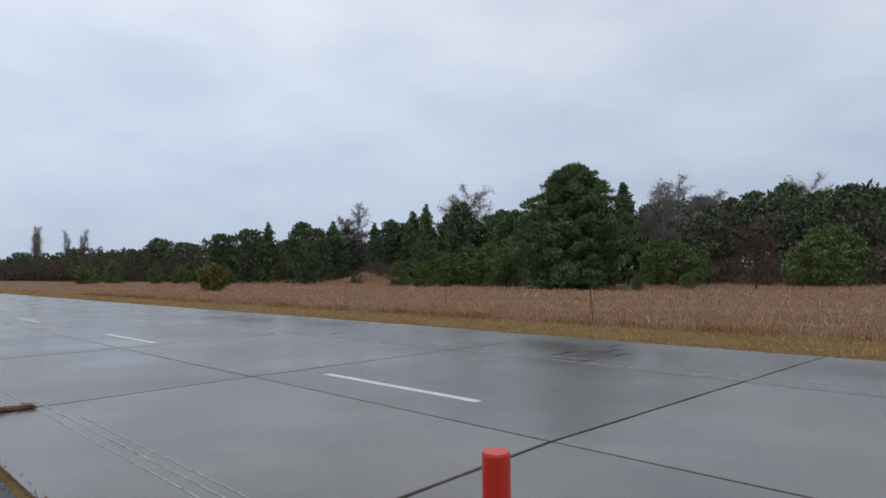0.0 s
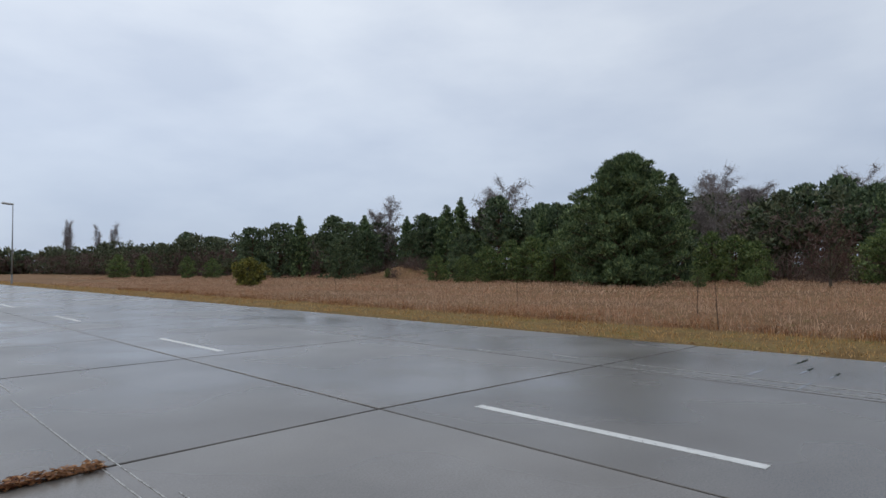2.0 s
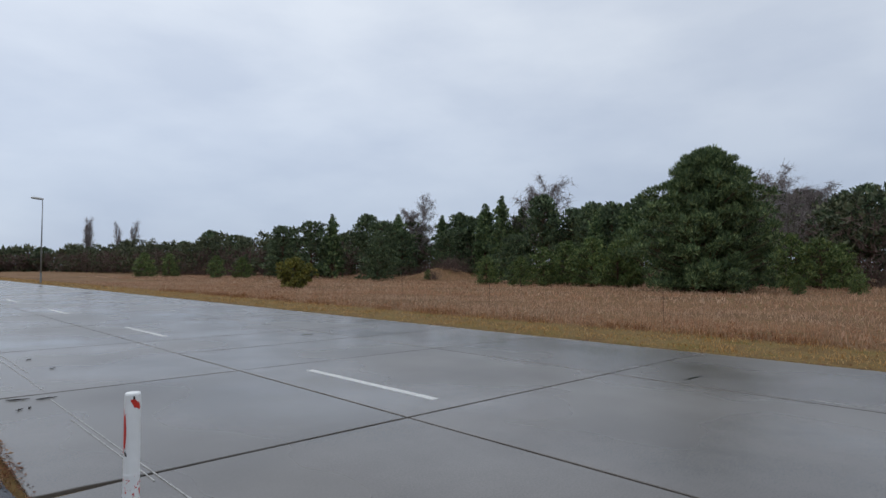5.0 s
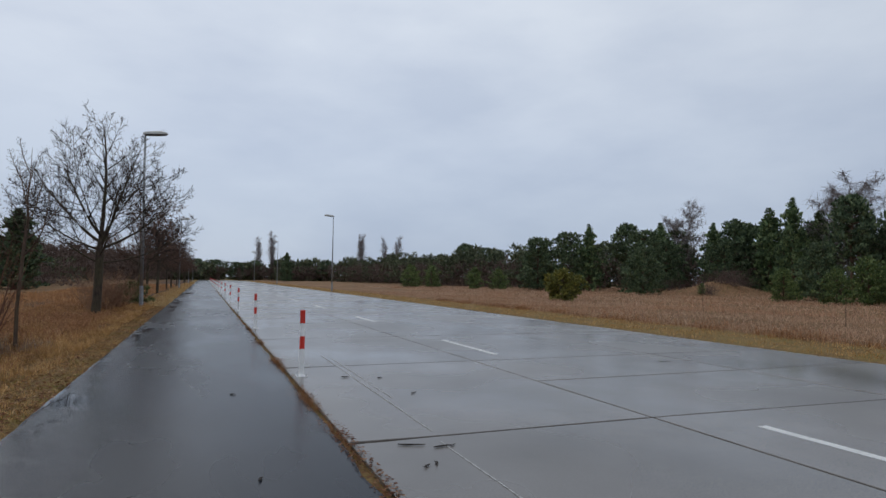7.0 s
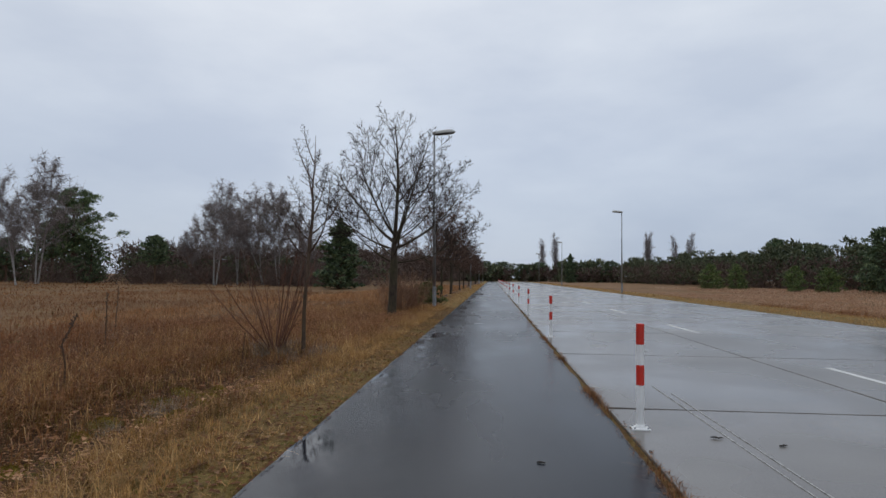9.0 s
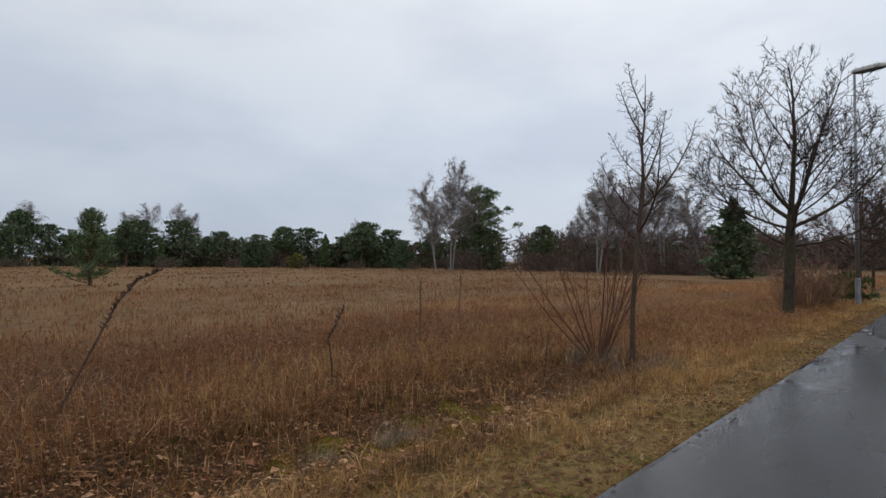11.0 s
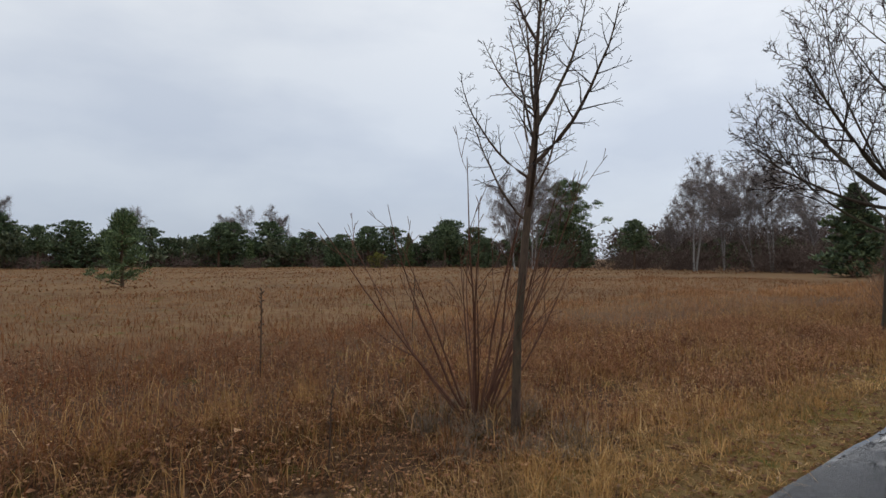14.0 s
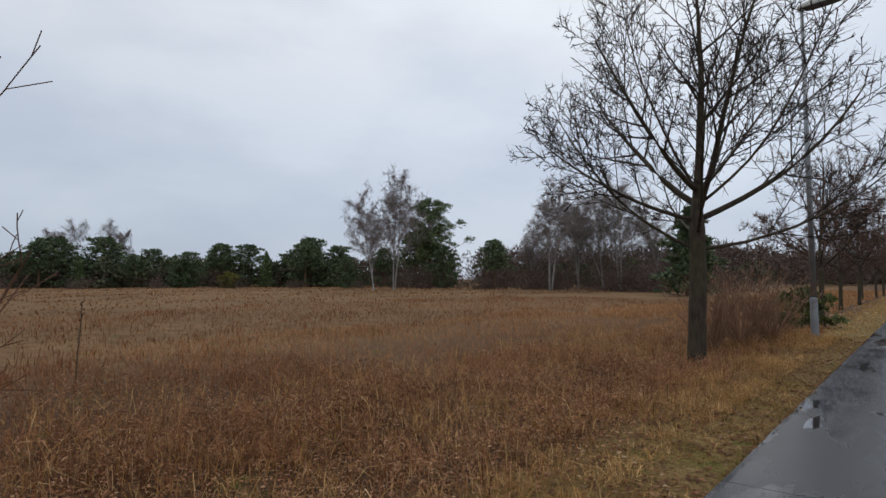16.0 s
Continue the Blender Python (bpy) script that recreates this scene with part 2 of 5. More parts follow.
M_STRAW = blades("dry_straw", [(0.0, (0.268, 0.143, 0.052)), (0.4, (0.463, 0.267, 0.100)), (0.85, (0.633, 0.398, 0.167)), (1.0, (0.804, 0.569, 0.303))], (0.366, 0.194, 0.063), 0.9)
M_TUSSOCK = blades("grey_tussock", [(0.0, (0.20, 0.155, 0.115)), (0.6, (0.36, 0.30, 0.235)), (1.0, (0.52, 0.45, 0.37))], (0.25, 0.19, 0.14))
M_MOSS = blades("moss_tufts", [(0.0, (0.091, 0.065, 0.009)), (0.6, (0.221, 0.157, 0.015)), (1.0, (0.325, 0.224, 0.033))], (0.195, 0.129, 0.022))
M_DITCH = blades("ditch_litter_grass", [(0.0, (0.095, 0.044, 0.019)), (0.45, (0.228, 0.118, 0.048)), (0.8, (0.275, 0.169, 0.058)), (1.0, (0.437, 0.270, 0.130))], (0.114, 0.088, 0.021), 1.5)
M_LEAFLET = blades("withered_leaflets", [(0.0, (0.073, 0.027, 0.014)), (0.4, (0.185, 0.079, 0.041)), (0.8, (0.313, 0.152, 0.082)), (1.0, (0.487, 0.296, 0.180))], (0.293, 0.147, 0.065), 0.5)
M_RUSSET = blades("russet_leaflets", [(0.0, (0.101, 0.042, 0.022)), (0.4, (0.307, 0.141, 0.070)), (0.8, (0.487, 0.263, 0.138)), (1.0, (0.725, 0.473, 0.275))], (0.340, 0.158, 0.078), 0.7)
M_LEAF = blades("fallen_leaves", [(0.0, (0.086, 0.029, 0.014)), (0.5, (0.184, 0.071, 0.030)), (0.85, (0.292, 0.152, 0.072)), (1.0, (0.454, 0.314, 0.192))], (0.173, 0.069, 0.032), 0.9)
M_BARK = bark("roadside_bark", (0.026, 0.020, 0.016), (0.098, 0.073, 0.053), 18, 0.35)
M_TWIG = bark("twig_bark", (0.020, 0.015, 0.013), (0.055, 0.040, 0.032), 10)
M_RED_TWIG = bark("reddish_twigs", (0.075, 0.045, 0.036), (0.17, 0.105, 0.08), 3)
M_YOUNG = bark("young_bark", (0.041, 0.027, 0.022), (0.142, 0.095, 0.068), 24, 0.2)
M_SHOOT = bark("reddish_shoot_bark", (0.075, 0.033, 0.022), (0.17, 0.085, 0.055), 12)
M_PINE_BARK = bark("pine_bark", (0.05, 0.032, 0.022), (0.16, 0.10, 0.065), 8)
M_BIRCH, M_BIRCH_TWIG = birch_bark(), bark("birch_twigs", (0.15, 0.125, 0.12), (0.28, 0.24, 0.23), 3)
M_HEDGE = bark("hedge_twigs", (0.144, 0.080, 0.051), (0.336, 0.200, 0.128), 6)
M_BRUSH = bark("brush_twigs", (0.069, 0.051, 0.044), (0.175, 0.121, 0.099), 3)
M_PINE = needles("pine_needles", (0.036, 0.061, 0.030), (0.120, 0.179, 0.075), (0.273, 0.329, 0.138))
M_PINE_DARK = needles("dark_pine_needles", (0.035, 0.057, 0.031), (0.104, 0.147, 0.074), (0.201, 0.250, 0.117))
M_PINE_YOUNG = needles("young_pine_needles", (0.045, 0.071, 0.025), (0.135, 0.194, 0.064), (0.254, 0.287, 0.093))
M_BUSH = needles("yellowed_pine_needles", (0.055, 0.062, 0.018), (0.19, 0.19, 0.045), (0.40, 0.35, 0.075))
M_WHITE = paint("white_post_paint", (0.86, 0.86, 0.85), (0.45, 0.42, 0.38), 0.27, 0.35)
M_RED = paint("red_post_paint", (0.62, 0.035, 0.02), (0.68, 0.60, 0.56), 0.30, 0.35)
M_STEEL = plain("galvanised_steel", (0.24, 0.255, 0.27), (0.36, 0.375, 0.39), 0.45, 0.7, 3)
M_LAMP_SHELL = plain("lamp_housing", (0.42, 0.42, 0.40), (0.55, 0.55, 0.52), 0.5)
M_LAMP_GLASS = plain("dull_lamp_cover", (0.05, 0.05, 0.05), (0.09, 0.09, 0.085), 0.25)
M_CUSHION = plain("moss_cushion", (0.065, 0.047, 0.006), (0.23, 0.17, 0.014), 0.95, 0, 40)
M_WATER = plain("puddle_water", (0.018, 0.018, 0.020), (0.03, 0.03, 0.032), 0.03)
M_FLECK = plain("dark_debris", (0.02, 0.015, 0.012), (0.05, 0.038, 0.03), 0.9, 0, 30)
M_BROOM = needles("green_broom", (0.051, 0.060, 0.019), (0.128, 0.145, 0.048), (0.187, 0.204, 0.080))
M_CANOPY = needles("woods_canopy", (0.037, 0.050, 0.029), (0.104, 0.122, 0.062), (0.177, 0.179, 0.095))
M_STALK = plain("dead_stalk", (0.045, 0.025, 0.016), (0.12, 0.07, 0.042), 0.9, 0, 30)


# ---- mesh helpers ----
class Shape:
    """Collects points and faces of one mesh."""

    def __init__(self):
        self.v, self.f = [], []

    def tube(self, points, radii, sides=6, cap=True):
        start = len(self.v)
        last = len(points) - 1
        for i, (p, r) in enumerate(zip(points, radii)):
            d = (points[min(i + 1, last)] - points[max(i - 1, 0)]).normalized()
            a = d.orthogonal().normalized()
            b = d.cross(a)
            for k in range(sides):
                w = 2 * math.pi * k / sides
                self.v.append(p + (a * math.cos(w) + b * math.sin(w)) * r)
        for i in range(last):
            for k in range(sides):
                q, k2 = start + i * sides, (k + 1) % sides
                self.f.append((q + k, q + k2, q + sides + k2, q + sides + k))
        if cap:
            self.f.append(tuple(start + last * sides + k for k in range(sides)))
            self.f.append(tuple(start + k for k in reversed(range(sides))))

    def lathe(self, profile, sides=20, centre=(0, 0)):
        start = len(self.v)
        for r, z in profile:
            for k in range(sides):
                w = 2 * math.pi * k / sides
                self.v.append(Vector((centre[0] + r * math.cos(w), centre[1] + r * math.sin(w), z)))
        for i in range(len(profile) - 1):
            for k in range(sides):
                q, k2 = start + i * sides, (k + 1) % sides
                self.f.append((q + k, q + k2, q + sides + k2, q + sides + k))
        top = start + (len(profile) - 1) * sides
        self.f.append(tuple(top + k for k in range(sides)))
        self.f.append(tuple(start + k for k in reversed(range(sides))))

    def box(self, lo, hi, inset=0.0):
        """A box whose top is drawn in by inset, as a chamfer."""
        start = len(self.v)
        (x0, y0, z0), (x1, y1, z1) = lo, hi
        c = inset
        rings = [(x0, y0, x1, y1, z0), (x0, y0, x1, y1, z1 - c), (x0 + c, y0 + c, x1 - c, y1 - c, z1)] if c else [(x0, y0, x1, y1, z0), (x0, y0, x1, y1, z1)]
        for a, b, d, e, z in rings:
            self.v += [Vector((a, b, z)), Vector((d, b, z)), Vector((d, e, z)), Vector((a, e, z))]
        for i in range(len(rings) - 1):
            for k in range(4):
                q, k2 = start + 4 * i, (k + 1) % 4
                self.f.append((q + k, q + k2, q + 4 + k2, q + 4 + k))
        self.f.append((start + 3, start + 2, start + 1, start))
        top = start + 4 * (len(rings) - 1)
        self.f.append((top, top + 1, top + 2, top + 3))

    def mesh(self, name, material, smooth=False):
        me = bpy.data.meshes.new(name)
        me.from_pydata([tuple(p) for p in self.v], [], self.f)
        me.materials.append(material)
        if smooth:
            me.polygons.foreach_set("use_smooth", [True] * len(me.polygons))
        me.update()
        return me


def part(name, shape, material, parent=None, label="", smooth=False):
    ob = new(name, shape.mesh(name, material, smooth) if isinstance(shape, Shape) else shape)
    ob.parent = parent
    return tagged(ob, label)


def triangles(name, points, faces, material):
    """A mesh from arrays of points and triangles."""
    me = bpy.data.meshes.new(name)
    points, faces = np.asarray(points, np.float32), np.asarray(faces, np.int32)
    me.vertices.add(len(points))
    me.vertices.foreach_set("co", points.ravel())
    me.loops.add(faces.size)
    me.loops.foreach_set("vertex_index", faces.ravel())
    me.polygons.add(len(faces))
    me.polygons.foreach_set("loop_start", np.arange(0, faces.size, 3, dtype=np.int32))
    me.materials.append(material)
    me.update(calc_edges=True)
    return me


def bump_at(x, y):
    """The ground's height."""
    x, y = np.asarray(x, float), np.asarray(y, float)
    z = np.zeros(np.broadcast(x, y).shape)
    wave = 0.05 * np.sin(x * 0.31 + 1.3) * np.sin(y * 0.23) + 0.04 * np.sin(x * 0.83 + y * 0.57)
    left = np.clip((-2.4 - x) / 1.6, 0, 1)
    right = np.clip((x - 14.5) / 3.0, 0, 1)
    z = z + (left + right) * wave - 0.22 * np.exp(-((x + 4.25) / 0.75) ** 2) * np.clip((25.5 - y) / 3.0, 0.25, 1)
    z = z + 1.5 * np.exp(-(((x - 55.5) / 3.6) ** 2 + ((y - 63.5) / 3.6) ** 2)) + 0.7 * np.exp(-(((x - 60) / 9) ** 2 + ((y - 75) / 14) ** 2))
    z = z + 0.2 * np.exp(-(((x + 4.25) / 0.75) ** 2 + ((y - 24.2) / 0.8) ** 2))
    under = (x > -2.12) & (x < 12.15)
    edge = ((x > -2.3) & (x <= -2.12)) | ((x >= 12.15) & (x < 12.4))
    return np.where(under, -0.035, np.where(edge, -0.012, z + 0.004))


def slivers(origins, count, length, width, up, rng):
    """Thin twig-like triangles that start at points picked from origins."""
    o = np.asarray([tuple(p) for p in origins])
    o = o[rng.integers(0, len(o), count)]
    d = rng.normal(size=(count, 3)) + np.array([0, 0, up])
    d /= np.linalg.norm(d, axis=1, keepdims=True)
    s = np.cross(d, rng.normal(size=(count, 3)))
    s /= np.linalg.norm(s, axis=1, keepdims=True)
    long = length * rng.uniform(0.5, 1.4, (count, 1))
    pts = np.stack([o - s * width / 2, o + s * width / 2, o + d * long], 1).reshape(-1, 3)
    return pts, np.arange(len(pts)).reshape(-1, 3)


# ---- ground, road and path ----
xs = np.unique(np.concatenate([np.linspace(-900, -90, 12), np.linspace(-90, -16, 38), np.arange(-16, -2.2, 0.4), [-2.13, -2.11, 12.14, 12.16, 12.4], np.linspace(0, 12, 5),
                               np.arange(12.8, 20, 0.6), np.linspace(20, 85, 44), np.linspace(85, 900, 12)]))
ys = np.unique(np.concatenate([np.linspace(-700, -20, 12), np.linspace(-20, 110, 150), np.linspace(110, 1400, 16)]))
gx, gy = np.meshgrid(xs, ys, indexing="ij")
gz = bump_at(gx, gy)
rows_y = len(ys)
cells = (np.arange(len(xs) - 1)[:, None] * rows_y + np.arange(rows_y - 1)[None, :]).ravel()
ground_faces = np.concatenate([np.stack([cells, cells + rows_y, cells + rows_y + 1], 1), np.stack([cells, cells + rows_y + 1, cells + 1], 1)])
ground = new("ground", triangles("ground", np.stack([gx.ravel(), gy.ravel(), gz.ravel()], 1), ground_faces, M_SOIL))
tagged(ground, "flat heath ground with dry litter, moss and soil", "ground", kind="structure")


# ---- posts along the road's edge ----
def post(x, y, bands, label, turn=0.0):
    base = new("bollard")
    tagged(base, label, "bollard", "bollards between path and road")
    z, top = 0.02, 1.03
    plate = Shape()
    plate.box((-0.085, -0.075, 0.0), (0.085, 0.075, 0.014), 0.004)
    part("base_plate", plate, M_WHITE, base, "white steel base plate")
    for bx, by in ((-0.065, -0.055), (0.065, -0.055), (0.065, 0.055), (-0.065, 0.055)):
        bolt = Shape()
        bolt.lathe([(0.011, 0.013), (0.011, 0.024), (0.006, 0.028)], 6, (bx, by))
        part("bolt", bolt, M_STEEL, base)
    collar = Shape()
    collar.lathe([(0.052, 0.013), (0.048, 0.03), (0.040, 0.045)], 20)
    part("collar", collar, M_WHITE, base)
    tube = Shape()
    tube.lathe([(0.038, 0.013), (0.038, top - 0.012), (0.034, top - 0.003), (0.02, top)], 24)
    part("tube", tube, M_WHITE, base, smooth=False)
    for lo, hi, material, note in bands:
        band = Shape()
        band.lathe([(0.0392, lo), (0.0396, lo + 0.003), (0.0396, hi - 0.008), (0.037, hi)], 24)
        part("band", band, material, base, note)
    base.matrix_basis = pose(x, y, 0.0, 0, 0, turn)
    return base


M_RED_FLAKES = paint("flaked_red_paint", (0.55, 0.04, 0.025), (0.84, 0.84, 0.83), 0.53, 0.4)
two_red = [(0.83, 1.034, M_RED, "red reflective band"), (0.43, 0.63, M_RED, "red reflective band")]
post(1.15, -1.83, [(0.62, 1.034, M_RED, "bright red sleeve"), (0.2, 0.4, M_RED, "red band")], "bright red round steel bollard standing on concrete", 8)
peeling = post(1.07, 8.93, [(0.43, 0.63, M_RED_FLAKES, "flaked red band")], "white bollard with peeling red paint standing on concrete", -6)


def paint_flake(parent, material, around, half, low, high, slope, label):
    """A torn patch of paint that clings to the tube."""
    s = Shape()
    n = 7
    for k in range(n):
        u = 2 * k / (n - 1) - 1
        a = radians(around + half * u)
        tall = (high - low) / 2 * math.sqrt(max(0.05, 1 - u * u)) * (1 + 0.3 * math.sin(k * 4.1))
        mid = (low + high) / 2 + slope * u
        for r in (0.0385, 0.0394):
            for z in (mid - tall, mid + tall):
                s.v.append(Vector((r * math.cos(a), r * math.sin(a), z)))
    for k in range(n - 1):
        q = 4 * k
        s.f += [(q + 2, q + 6, q + 7, q + 3), (q, q + 1, q + 5, q + 4), (q + 1, q + 3, q + 7, q + 5), (q, q + 4, q + 6, q + 2)]
    part("paint_flake", s, material, parent, label)


paint_flake(peeling, M_RED, -172, 26, 0.74, 0.93, 0.0, "torn flake of red paint")
paint_flake(peeling, M_RED, -78, 36, 0.955, 0.995, -0.018, "torn flake of red paint")
paint_flake(peeling, M_FLECK, -150, 12, 0.715, 0.735, -0.008, "dark chip in white paint")
paint_flake(peeling, M_FLECK, -92, 7, 0.995, 1.015, 0.0, "dark chip in white paint")
red_white = post(1.12, 19.05, two_red, "red and white striped steel bollard bolted to concrete", 0)
for i in range(1, 17):
    copy_thing(red_white, pose(1.12 + 0.01 * math.sin(i * 2.1), 19.05 + 9.35 * i, 0.0, 0.6 * math.sin(i * 1.7), 0.8 * math.cos(i * 2.3), 5 * i))


# ---- street lamps ----
def street_lamp(x, y, height, facing, lean=0.0):
    base = new("street_lamp")
    tagged(base, "grey galvanised street lamp with a flat tilted head beside the road", "street lamp", "street lamps along the road")
    door = Shape()
    door.lathe([(0.092, -0.05), (0.090, 0.95), (0.08, 1.0)], 16)
    part("pole_base", door, M_STEEL, base)
    pole = Shape()
    pole.tube([Vector((0, 0, 0.95)), Vector((0, 0, height * 0.6)), Vector((0, 0, height - 0.1))], [0.078, 0.06, 0.043], 14)
    part("pole", pole, M_STEEL, base, smooth=True)
    arm = Shape()
    arm.tube([Vector((0, 0, height - 0.2)), Vector((0, 0, height - 0.04)), Vector((0.18, 0, height + 0.02))], [0.045, 0.045, 0.04], 10)
    part("bracket", arm, M_STEEL, base)
    head = Shape()
    outline = [(-0.10, 0.10), (0.05, 0.15), (0.55, 0.17), (0.92, 0.13), (1.02, 0.05)]
    rim = [(a, -b) for a, b in outline] + [(a, b) for a, b in reversed(outline)]
    count = len(rim)
    for dz, s in ((0.0, 0.96), (0.05, 1.0), (0.12, 0.86), (0.16, 0.5)):
        for a, b in rim:
            head.v.append(Vector((0.45 + (a - 0.45) * s, b * s, height + dz + 0.06 * a)))
    for ring in range(3):
        for k in range(count):
            q, k2 = ring * count, (k + 1) % count
            head.f.append((q + k, q + k2, q + count + k2, q + count + k))
    head.f.append(tuple(3 * count + k for k in range(count)))
    head.f.append(tuple(reversed(range(count))))
    housing = part("lamp_head", head, M_LAMP_SHELL, base, "pale weathered lamp housing")
    cover = Shape()
    for dz, s in ((-0.05, 0.70), (0.0, 0.86)):
        for a, b in rim:
            cover.v.append(Vector((0.5 + (a - 0.45) * s, b * s, height + dz + 0.06 * a)))
    for k in range(count):
        k2 = (k + 1) % count
        cover.f.append((k, k2, count + k2, count + k))
    cover.f.append(tuple(reversed(range(count))))
    cover.f.append(tuple(count + k for k in range(count)))
    part("lamp_cover", cover, M_LAMP_GLASS, base, "dark unlit lamp cover")
    for k in range(5):
        spike = Shape()
        foot = Vector((0.72 + 0.05 * k, 0.03 * math.sin(k * 2.0), height + 0.14))
        spike.tube([foot, foot + Vector((0.02 * math.sin(k), 0, 0.09)), foot + Vector((0.05 * math.sin(k * 2.2), 0.02, 0.19))], [0.004, 0.003, 0.002], 4)
        part("bird_spike", spike, M_STEEL, base)
    base.matrix_basis = pose(x, y, 0, 0, lean, facing)
    return base


lamp_near = street_lamp(-3.10, 41.8, 8.35, 0, -0.7)
copy_thing(lamp_near, pose(12.96, 77.0, 0, 0, 0, 180))
for ly in (90.0, 138.0, 186.0):
    copy_thing(lamp_near, pose(-3.1, ly, 0, 0, 0, 0))
for ly in (132.0, 190.0):
    copy_thing(lamp_near, pose(13.0, ly, 0, 0, 0, 180))


# ---- bare trees ----
def rand(a, b):
    return random.uniform(a, b)


def bent(d, amount):
    return (d + Vector((rand(-1, 1), rand(-1, 1), rand(-1, 1))) * amount).normalized()


def grow(shapes, p, d, length, radius, level, spec, fine=0.0036):
    """One limb, its side limbs and its twigs. spec: for each level (pieces, wobble, lift, children, child length, child angle, sides)."""
    pieces, wobble, lift, children, ratio, angle, sides = spec[level]
    points, radii, ways = [p], [radius], [d]
    for i in range(pieces):
        d = (bent(d, wobble) + Vector((0, 0, lift))).normalized()
        p = p + d * length / pieces
        points.append(p)
        ways.append(d)
        radii.append(max(radius * (1 - 0.8 * (i + 1) / pieces), fine if level < 3 else fine * 0.66))
    shapes[min(level, len(shapes) - 1)].tube(points, radii, sides, cap=False)
    if level + 1 >= len(spec):
        return
    spin = rand(0, 6.28)
    for c in range(children):
        u = (0.30 if level == 0 else 0.2) + (0.68 if level == 0 else 0.78) * (c + rand(0.1, 0.9)) / children
        at = min(int(u * pieces), pieces - 1)
        w = u * pieces - at
        start = points[at].lerp(points[at + 1], w)
        way = ways[at + 1]
        side = way.orthogonal().normalized()
        spin += 2.4 + rand(-0.5, 0.5)
        side.rotate(Matrix.Rotation(spin, 3, way))
        tilt = radians(angle * rand(0.75, 1.25))
        out = (way * math.cos(tilt) + side * math.sin(tilt)).normalized()
        size = length * ratio * (1.12 - 0.68 * u) * rand(0.75, 1.2)
        grow(shapes, start, out, size, max(radii[at] * 0.54, fine), level + 1, spec, fine)


def roadside_tree(seed, height, reach, thick, fork, rich, label, haze=0, bias=0.0):
    random.seed(seed)
    base = new("tree")
    tagged(base, label, "tree", "bare trees along the path")
    trunk = Shape()
    bend = [Vector((0.02 * math.sin(z * 1.3), 0.02 * math.cos(z * 1.1), z)) for z in (-0.1, 0.12, 0.5, fork * 0.7, fork, fork + 0.22 * (height - fork) * 0.5)]
    trunk.tube(bend, [thick * 1.35, thick * 1.08, thick, thick * 0.93, thick * 0.86, thick * 0.54], 14)
    part("trunk", trunk, M_BARK, base, "greyish ridged bark with green algae", True)
    if rich:
        limb_spec = [(9, 0.07, 0.085, 12, 0.50, 42, 7), (6, 0.08, 0.06, 7, 0.42, 40, 4), (3, 0.12, 0.04, 4, 0.48, 44, 3), (2, 0.15, 0.03, 0, 0.5, 45, 3)]
    else:
        limb_spec = [(5, 0.10, 0.10, 7, 0.58, 40, 5), (3, 0.14, 0.08, 4, 0.55, 42, 4), (2, 0.20, 0.05, 0, 0.55, 45, 3)]
    fine = 0.0072 if rich else 0.0045
    crown = Shape()
    top = bend[-1]
    leader = Shape()
    grow([leader, crown], top - Vector((0, 0, 0.1)), Vector((0.06, 0.02, 1)).normalized(), height - top.z, thick * 0.56, 0, limb_spec, fine)
    part("limb", leader, M_BARK, base, smooth=True)
    count, low = (13, 10) if rich else (9, 5)
    for i in range(count):
        limb = Shape()
        around = 6.283 * i / low + rand(-0.25, 0.25) if i < low else i * 2.4 + rand(-0.3, 0.3)
        out = radians((rand(50, 70) if i % 3 else rand(70, 86)) if i < low and rich else rand(46, 68) if i < low else rand(30, 46))
        d = Vector((math.cos(around) * math.sin(out), math.sin(around) * math.sin(out), math.cos(out)))
        z = fork - 0.35 + 0.13 * ((i * 4) % low) if i < low else fork + 0.22 * (i - low + 1)
        size = (reach * rand(0.92, 1.12) if i < low else (height - z) * rand(0.72, 0.9)) * (1 + bias * math.cos(around))
        girth = (rand(0.34, 0.42) if i % 3 == 1 else rand(0.18, 0.27)) if rich else rand(0.34, 0.46)
        grow([limb, crown], Vector((0, 0, z)), d, size, thick * girth, 0, limb_spec, fine)
        part("limb", limb, M_BARK, base, smooth=True)
    tagged(part("twig_mass", crown, M_TWIG, base, "fine dark leafless twigs"), kind="stuff")
    if haze:
        pts, tris = slivers(crown.v, haze, 0.26, 0.010 if rich else 0.020, 0.5, np.random.default_rng(seed))
        tagged(part("twig_haze", triangles("twig_haze", pts, tris, M_TWIG if rich else M_RED_TWIG), None, base), kind="stuff")
    return base


big_tree = roadside_tree(11, 7.35, 3.5, 0.155, 2.4, True, "leafless broad-crowned roadside tree standing in grass", 4500, 0.0)
big_tree.matrix_basis = pose(-4.08, 35.3, bump_at(-4.08, 35.3), 0, 1.5, 10)
row_tree = roadside_tree(23, 6.8, 2.7, 0.10, 2.2, False, "leafless slender roadside tree in a row beside the path", 9000)
row_tree.matrix_basis = pose(-4.1, 51.5, 0, 0, 0, 0)
for i, ry in enumerate((60.0, 68.0, 76.0, 84.5, 93.0, 102.0, 111.0, 121.0, 132.0, 144.0, 156.0, 170.0)):
    copy_thing(row_tree, pose(-4.3 + 0.25 * math.sin(i * 2.2), ry, 0, 0, 0, 77 * i) @ Matrix.Scale(0.90 + 0.11 * math.sin(i * 1.9), 4))


